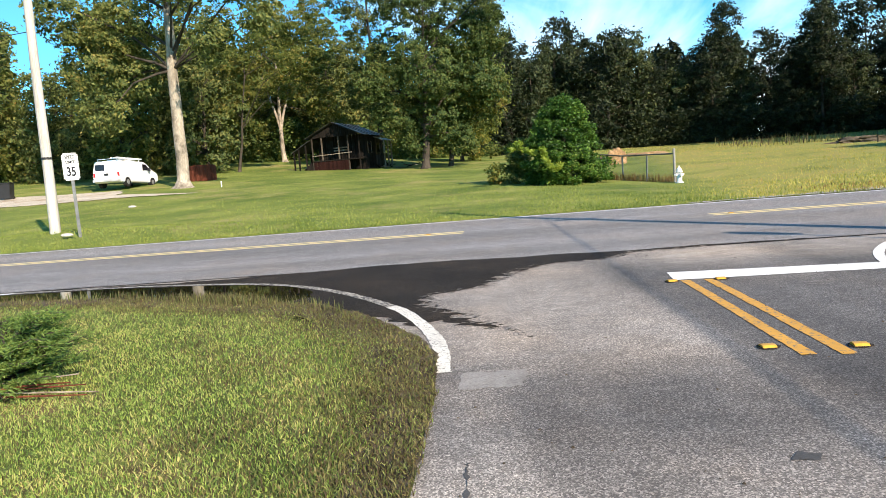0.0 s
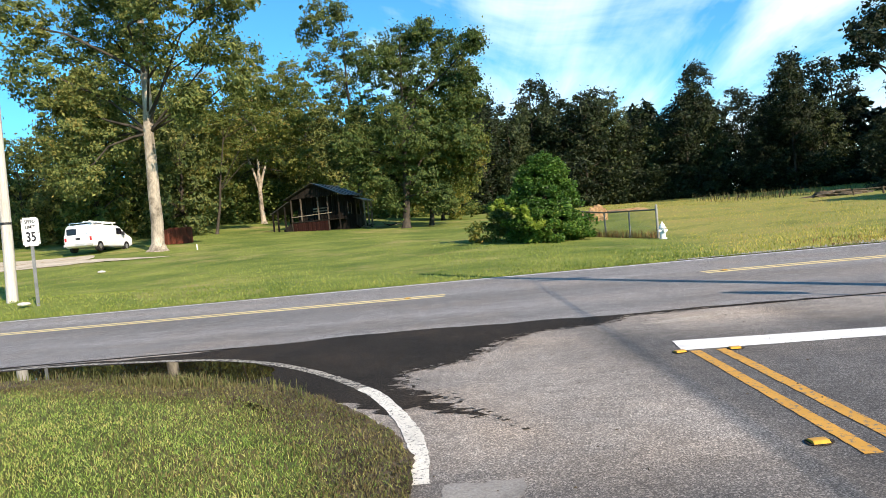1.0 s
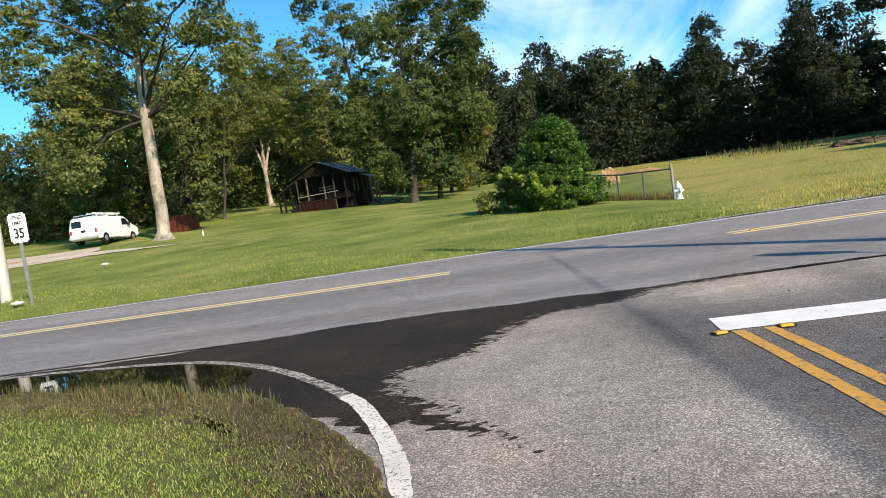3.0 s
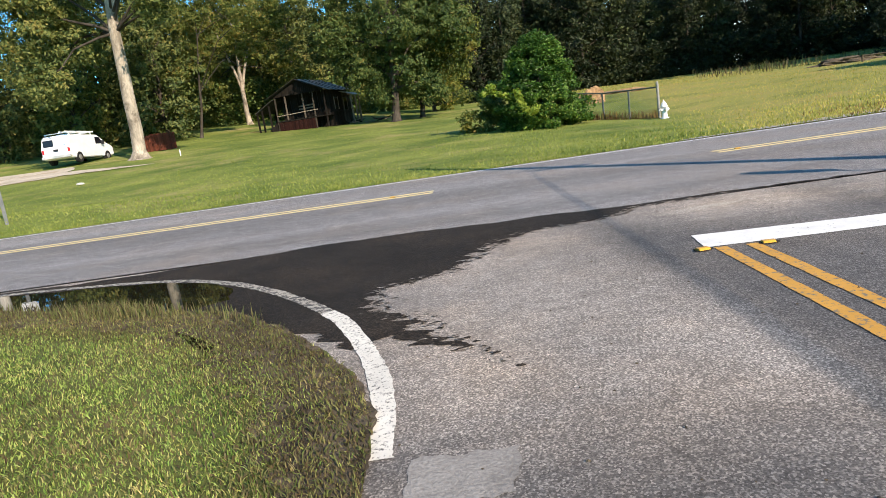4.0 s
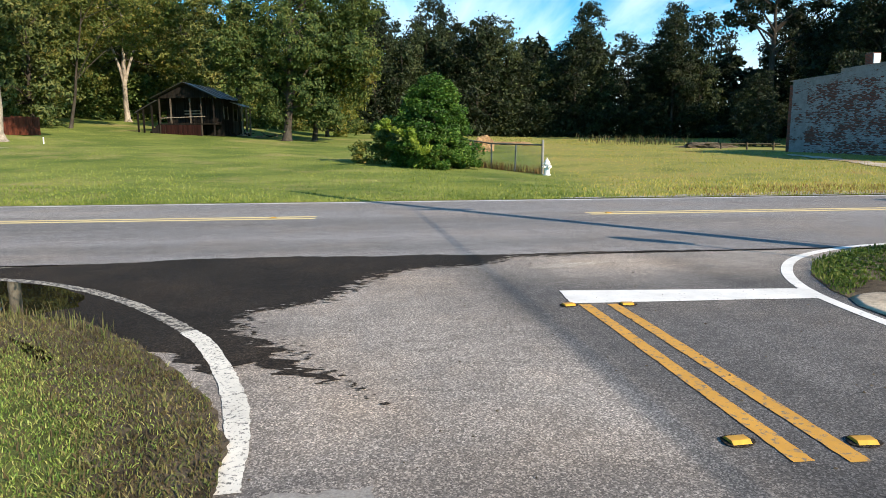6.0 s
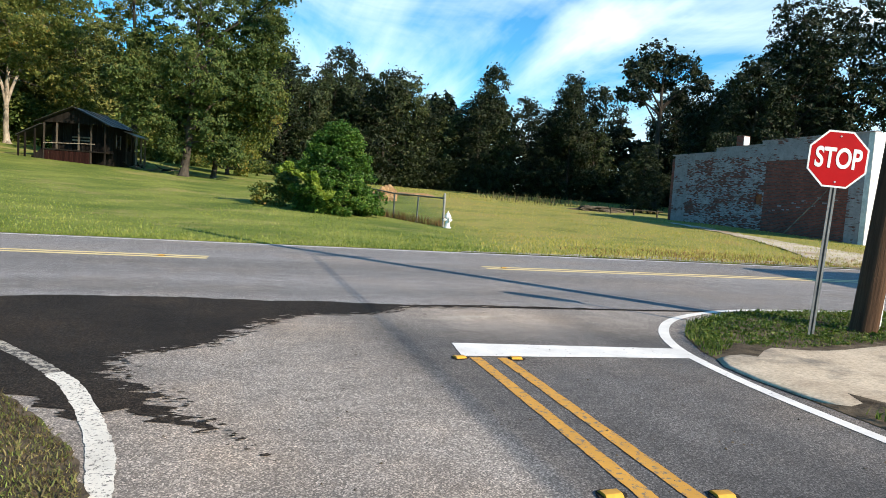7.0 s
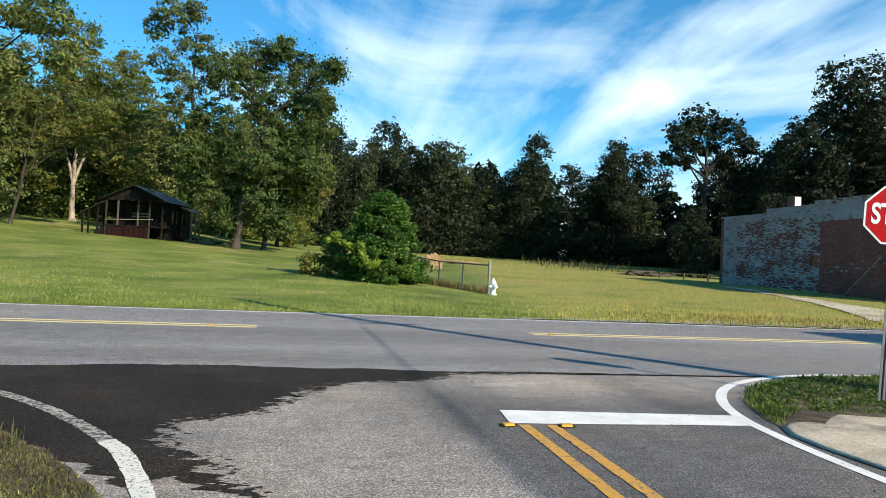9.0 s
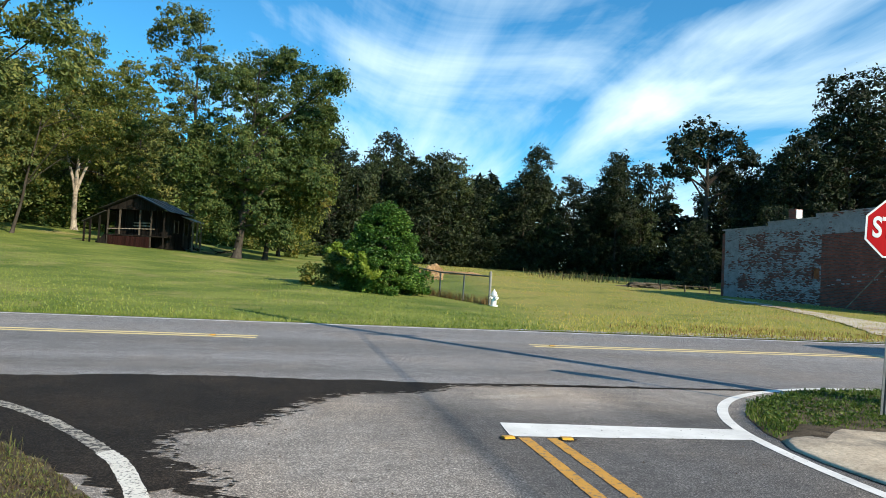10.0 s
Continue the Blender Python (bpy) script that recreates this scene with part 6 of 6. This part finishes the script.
def build_grass():
    rng = np.random.default_rng(3)
    inside = lambda x, y: y < np.where(x < -0.08, np.interp(x, EDGE_X, EDGE_Y), -1e3)
    n = 290000
    u = rng.random(n) ** 1.35
    y = -1.3 + 8.5 * u
    x = -0.06 - (rng.random(n) ** 1.1) * (4.0 + 1.1 * np.clip(y, 0, 8))
    ok = inside(x, y)
    x, y = x[ok], y[ok]
    gap = np.minimum(np.interp(x, EDGE_X, EDGE_Y) - y, (-0.08 - x) * 1.2)
    patchy = 0.5 + 0.5 * np.sin(x * 2.1 + 1.3 * np.sin(y * 1.7)) * np.sin(y * 2.6 + np.sin(x * 3.1))
    soil = np.clip((gap + 0.22 * (patchy - 0.5)) / 0.8, 0, 1)
    far = np.clip((-x - 2.6 - 0.9 * np.clip(y, 0, 8)) / 1.8, 0, 1) + np.clip((-0.4 - y) / 0.9, 0, 1)
    clumpy = np.clip(0.5 + 0.9 * np.sin(x * 9 + 2 * np.sin(y * 5)) * np.sin(y * 11 + 2 * np.sin(x * 7)), 0.12, 1)
    keep = rng.random(len(x)) < (0.42 * clumpy * (1 - soil) + soil) * np.clip(1 - far, 0.02, 1)
    x, y, soil, patchy, gap = x[keep], y[keep], soil[keep], patchy[keep], gap[keep]
    dry = rng.random(len(x)) < np.clip(0.05 + 0.8 * (1 - soil) * np.clip((y - 0.9) / 1.5, 0.3, 1) + 0.25 * np.clip((patchy - 0.62) * 4, 0, 1) + 0.3 * np.clip(1 - gap / 1.7, 0, 1) + 0.06 * np.clip((x + 2.2) / 2, 0, 1), 0, 0.9)
    blades("grass", x[~dry], y[~dry], 0 * x[~dry] + 0.01, 0.025, 0.006, M_BLADE, "short mown green lawn grass", 4, 1.7)
    blades("grass", x[dry], y[dry], 0 * x[dry] + 0.01, 0.036, 0.0075, M_DRYBLADE, "dry brown grass at the lawn's edge", 5, 1.1)
    n = 22000
    s = rng.random(n) * 8.0
    ex = np.interp(s, [0, 2.6, 3.4, 4.3, 5.4, 6.4, 8.0], [-0.07, -0.08, -0.3, -0.85, -1.75, -2.8, -4.6])
    ey = np.interp(s, [0, 2.6, 3.4, 4.3, 5.4, 6.4, 8.0], [0.3, 2.2, 3.2, 4.05, 5.05, 5.5, 6.25])
    back = rng.random(n) ** 1.4 * 0.65
    x, y = ex - back * 0.85 + rng.normal(0, 0.05, n), ey - back * np.clip((s - 2.2) / 2.5, 0, 0.8) + rng.normal(0, 0.05, n)
    ok = inside(x, y) & (x < -0.1)
    x, y = x[ok], y[ok]
    blades("grass", x, y, 0 * x + 0.014, 0.022, 0.007, M_DRYBLADE, "matted dead grass and leaf litter on the verge", 15, 1.8)
    n = 2600
    x = np.where(rng.random(n) < 0.6, rng.normal(-3.0, 0.35, n), rng.uniform(-7.5, -1.3, n))
    y = np.interp(x, EDGE_X, EDGE_Y) + rng.normal(-0.08, 0.09, n)
    blades("grass", x, y, 0 * x + 0.005, 0.1, 0.008, M_DRYBLADE, "tall rank grass at the puddle's rim", 6, 0.5)
    n = 19000
    x = rng.uniform(4.45, 9.6, n)
    y = rng.uniform(4.9, 7.65, n)
    lim = np.interp(x, [4.3, 4.5, 4.8, 5.3, 5.9, 6.75, 7.95, 9.6], [4.9, 5.28, 5.98, 6.66, 7.08, 7.48, 7.6, 7.63])
    floor = np.interp(x, [4.4, 4.56, 5.05, 5.4, 6.0, 6.9, 9.6], [4.85, 5.1, 5.48, 5.3, 5.36, 5.6, 5.9])
    ok = (y < lim) & (y > floor)
    x, y = x[ok], y[ok]
    blades("grass", x, y, 0 * x + 0.02, 0.048, 0.011, leafy_weed, "lush green weeds and grass on the corner bank", 7, 0.8)
    k = (rng.random(len(x)) < 0.045) & (y < lim[ok] - 0.16)
    spots = np.column_stack([x[k], y[k], 0 * x[k] + 0.035])
    v, f = leaf_cloud(rng, spots, rng.uniform(0.05, 0.11, len(spots)), 9000, 0.022)
    me = mesh_of("weeds", v, f)
    me.materials.append(leafy_weed)
    tagged(new("weeds", me), "broad-leaved weeds round the stop sign", "weeds", kind="stuff")
    n = 5000
    x = rng.uniform(4.42, 4.9, n)
    y = rng.uniform(0.5, 4.2, n)
    ok = (y < 3.2 + 0.25 * np.sin(x * 40)) & (x - 4.5 < 0.08 + np.clip((3.5 - y) * 0.3, 0, 0.25))
    blades("grass", x[ok], y[ok], 0 * x[ok] + 0.025, 0.06, 0.009, leafy_weed, "grass strip between slab and edge line", 8, 0.8)
    n = 135000
    r = rng.random(n) ** 1.9
    y = 15.5 + 46 * r
    x = rng.uniform(-1, 1, n) * (10 + 0.95 * y) + 2
    meadow = (x > 8.6 + (y - 28) * 0.12 + rng.normal(0, 1.2, n)) & (y > 15.6)
    keep = ~((x > 26.5) & (y > 24.5)) & ~((x < -19) & (y > 30 + (x + 60) * 0.2) & (y < 42))
    z = terrain(x, y)
    a, b = keep & ~meadow, keep & meadow
    blades("grass", x[a], y[a], z[a] - 0.005, 0.05, 0.024, M_BLADE_FAR, "mown lawn grass across the road", 9, 0.9)
    blades("grass", x[b], y[b], z[b] - 0.005, 0.075, 0.022, M_FIELDBLADE, "taller yellowing meadow grass", 10, 0.6)
    n = 15000
    y = rng.uniform(60, 92, n)
    x = rng.uniform(6, 50, n)
    blades("grass", x, y, terrain(x, y), 0.1, 0.05, M_FIELDBLADE, "far meadow grass before the wood", 11, 0.6)
    n = 6500
    x, y = rng.uniform(8.6, 30, n), 15.55 + rng.random(n) ** 1.5 * 2.6
    keep = rng.random(n) < 0.35 + 0.65 * np.clip(np.sin(x * 1.1) + np.sin(x * 2.7 + 1), 0, 1)
    x, y = x[keep], y[keep]
    blades("grass", x, y, terrain(x, y), 0.1, 0.02, M_RUSTBLADE, "red-brown dry weeds along the road's edge", 16, 0.6)
    n = 1100
    s = rng.random(n)
    x, y = 8.0 - 3.4 * s + rng.normal(0, 0.12, n), 28.0 + 4.6 * s + rng.normal(0, 0.12, n)
    blades("weeds", x, y, terrain(x, y), 0.36, 0.016, M_RUSTBLADE, "dry weeds standing along the fence", 12, 0.4)
    n = 350
    x, y = rng.uniform(24, 34, n), rng.uniform(60, 76, n)
    blades("weeds", x, y, terrain(x, y), 0.8, 0.06, M_DRYBLADE, "rank weeds at the foot of the wood", 13, 0.4)


leafy_weed = leaf_mat("weed_leaves", [(0.15, (0.028, 0.058, 0.01)), (0.5, (0.075, 0.125, 0.024)), (0.9, (0.17, 0.19, 0.05))], 0.3, 0.5)
build_grass()


def build_grit():
    """Loose stones and leaf scraps on the asphalt."""
    rng = np.random.default_rng(91)
    n = 260
    x, y = rng.uniform(-0.1, 4.1, n), rng.uniform(-0.6, 7.4, n)
    r = rng.uniform(0.004, 0.011, n)
    o = np.array([(1, 0, 0), (0, 1, 0), (-1, 0, 0), (0, -1, 0), (0, 0, 0.7), (0, 0, -0.1)])
    v = (np.stack([x, y, 0.004 + 0 * x], 1)[:, None] + o[None] * (r[:, None, None] * rng.uniform(0.6, 1.5, (n, 6, 1)))).reshape(-1, 3)
    tri = np.array([(0, 1, 4), (1, 2, 4), (2, 3, 4), (3, 0, 4)])
    me = mesh_of("grit", v, (np.arange(n)[:, None, None] * 6 + tri[None]).reshape(-1, 3))
    me.materials.append(M_SOIL)
    tagged(new("grit", me), "loose dark grit and leaf scraps on the asphalt", "grit", kind="stuff")


build_grit()


def build_speckle(name, material, label, shift, z, n, seed):
    """Broken flecks along the ragged rim of the wet patch."""
    rng = np.random.default_rng(seed)
    rim = np.array([(3.2, 7.56), (2.15, 7.44), (1.94, 7.16), (1.51, 6.92), (0.9, 6.84), (0.62, 6.5), (0.41, 6.1), (0.22, 5.6), (-0.05, 5.36), (-0.42, 5.14), (-0.4, 4.7), (-0.3, 4.5), (0.0, 4.12), (0.16, 3.8), (0.34, 3.5), (0.48, 3.25)])
    run = np.concatenate([[0], np.cumsum(np.hypot(*np.diff(rim, axis=0).T))])
    s = rng.random(n) * run[-1]
    x = np.interp(s, run, rim[:, 0]) - 0.06 + shift * np.abs(rng.normal(0, 0.045, n)) + rng.normal(0, 0.02, n)
    y = np.interp(s, run, rim[:, 1]) + rng.normal(0, 0.05, n)
    r = rng.uniform(0.006, 0.02, n) * np.clip(y / 5, 0.6, 1.4)
    a = np.arange(7) / 7 * 2 * np.pi
    o = np.stack([np.cos(a) * 1.9, np.sin(a) * 0.6], 1)[None] * (r[:, None, None] * rng.uniform(0.5, 1.3, (n, 7, 1)))
    v = np.concatenate([np.stack([x, y], 1)[:, None] + o, np.full((n, 7, 1), z)], 2).reshape(-1, 3)
    me = mesh_of(name, v, np.arange(n * 7).reshape(n, 7))
    me.materials.append(material)
    tagged(new(name, me), label, "wet flecks", kind="stuff")


build_speckle("wet_speckle", M_WET, "small wet flecks along the rim of the wet asphalt", 1.0, 0.0046, 300, 41)
build_speckle("dry_speckle", M_SIDE, "small dry flecks inside the rim of the wet asphalt", -1.0, 0.005, 130, 42)


def build_lawn_bits():
    x, y = -17.9, 30.0
    bm = bmesh.new()
    bmesh.ops.create_icosphere(bm, subdivisions=2, radius=0.15)
    for v in bm.verts:
        v.co = Vector((v.co.x * 1.4, v.co.y, max(-0.03, v.co.z * 0.5))) * (1 + 0.2 * noise.noise(v.co * 5))
    st = tagged(part("stone", bm, M_STONE), "pale flat stone lying in the lawn", "stone")
    st.matrix_world = pose(x, y, gz(x, y) + 0.05)
    x, y = -18.7, 43.0
    bm = bmesh.new()
    rod(bm, (0, 0, -0.1), (0, 0, 0.36), 0.04, 0.04, 8)
    rod(bm, (0, 0, 0.36), (0, 0, 0.39), 0.048, 0.03, 8)
    st = tagged(part("marker_stake", bm, M_SIGNWHITE), "short white stake in the lawn near the pecan", "stake")
    st.matrix_world = pose(x, y, gz(x, y))


build_lawn_bits()
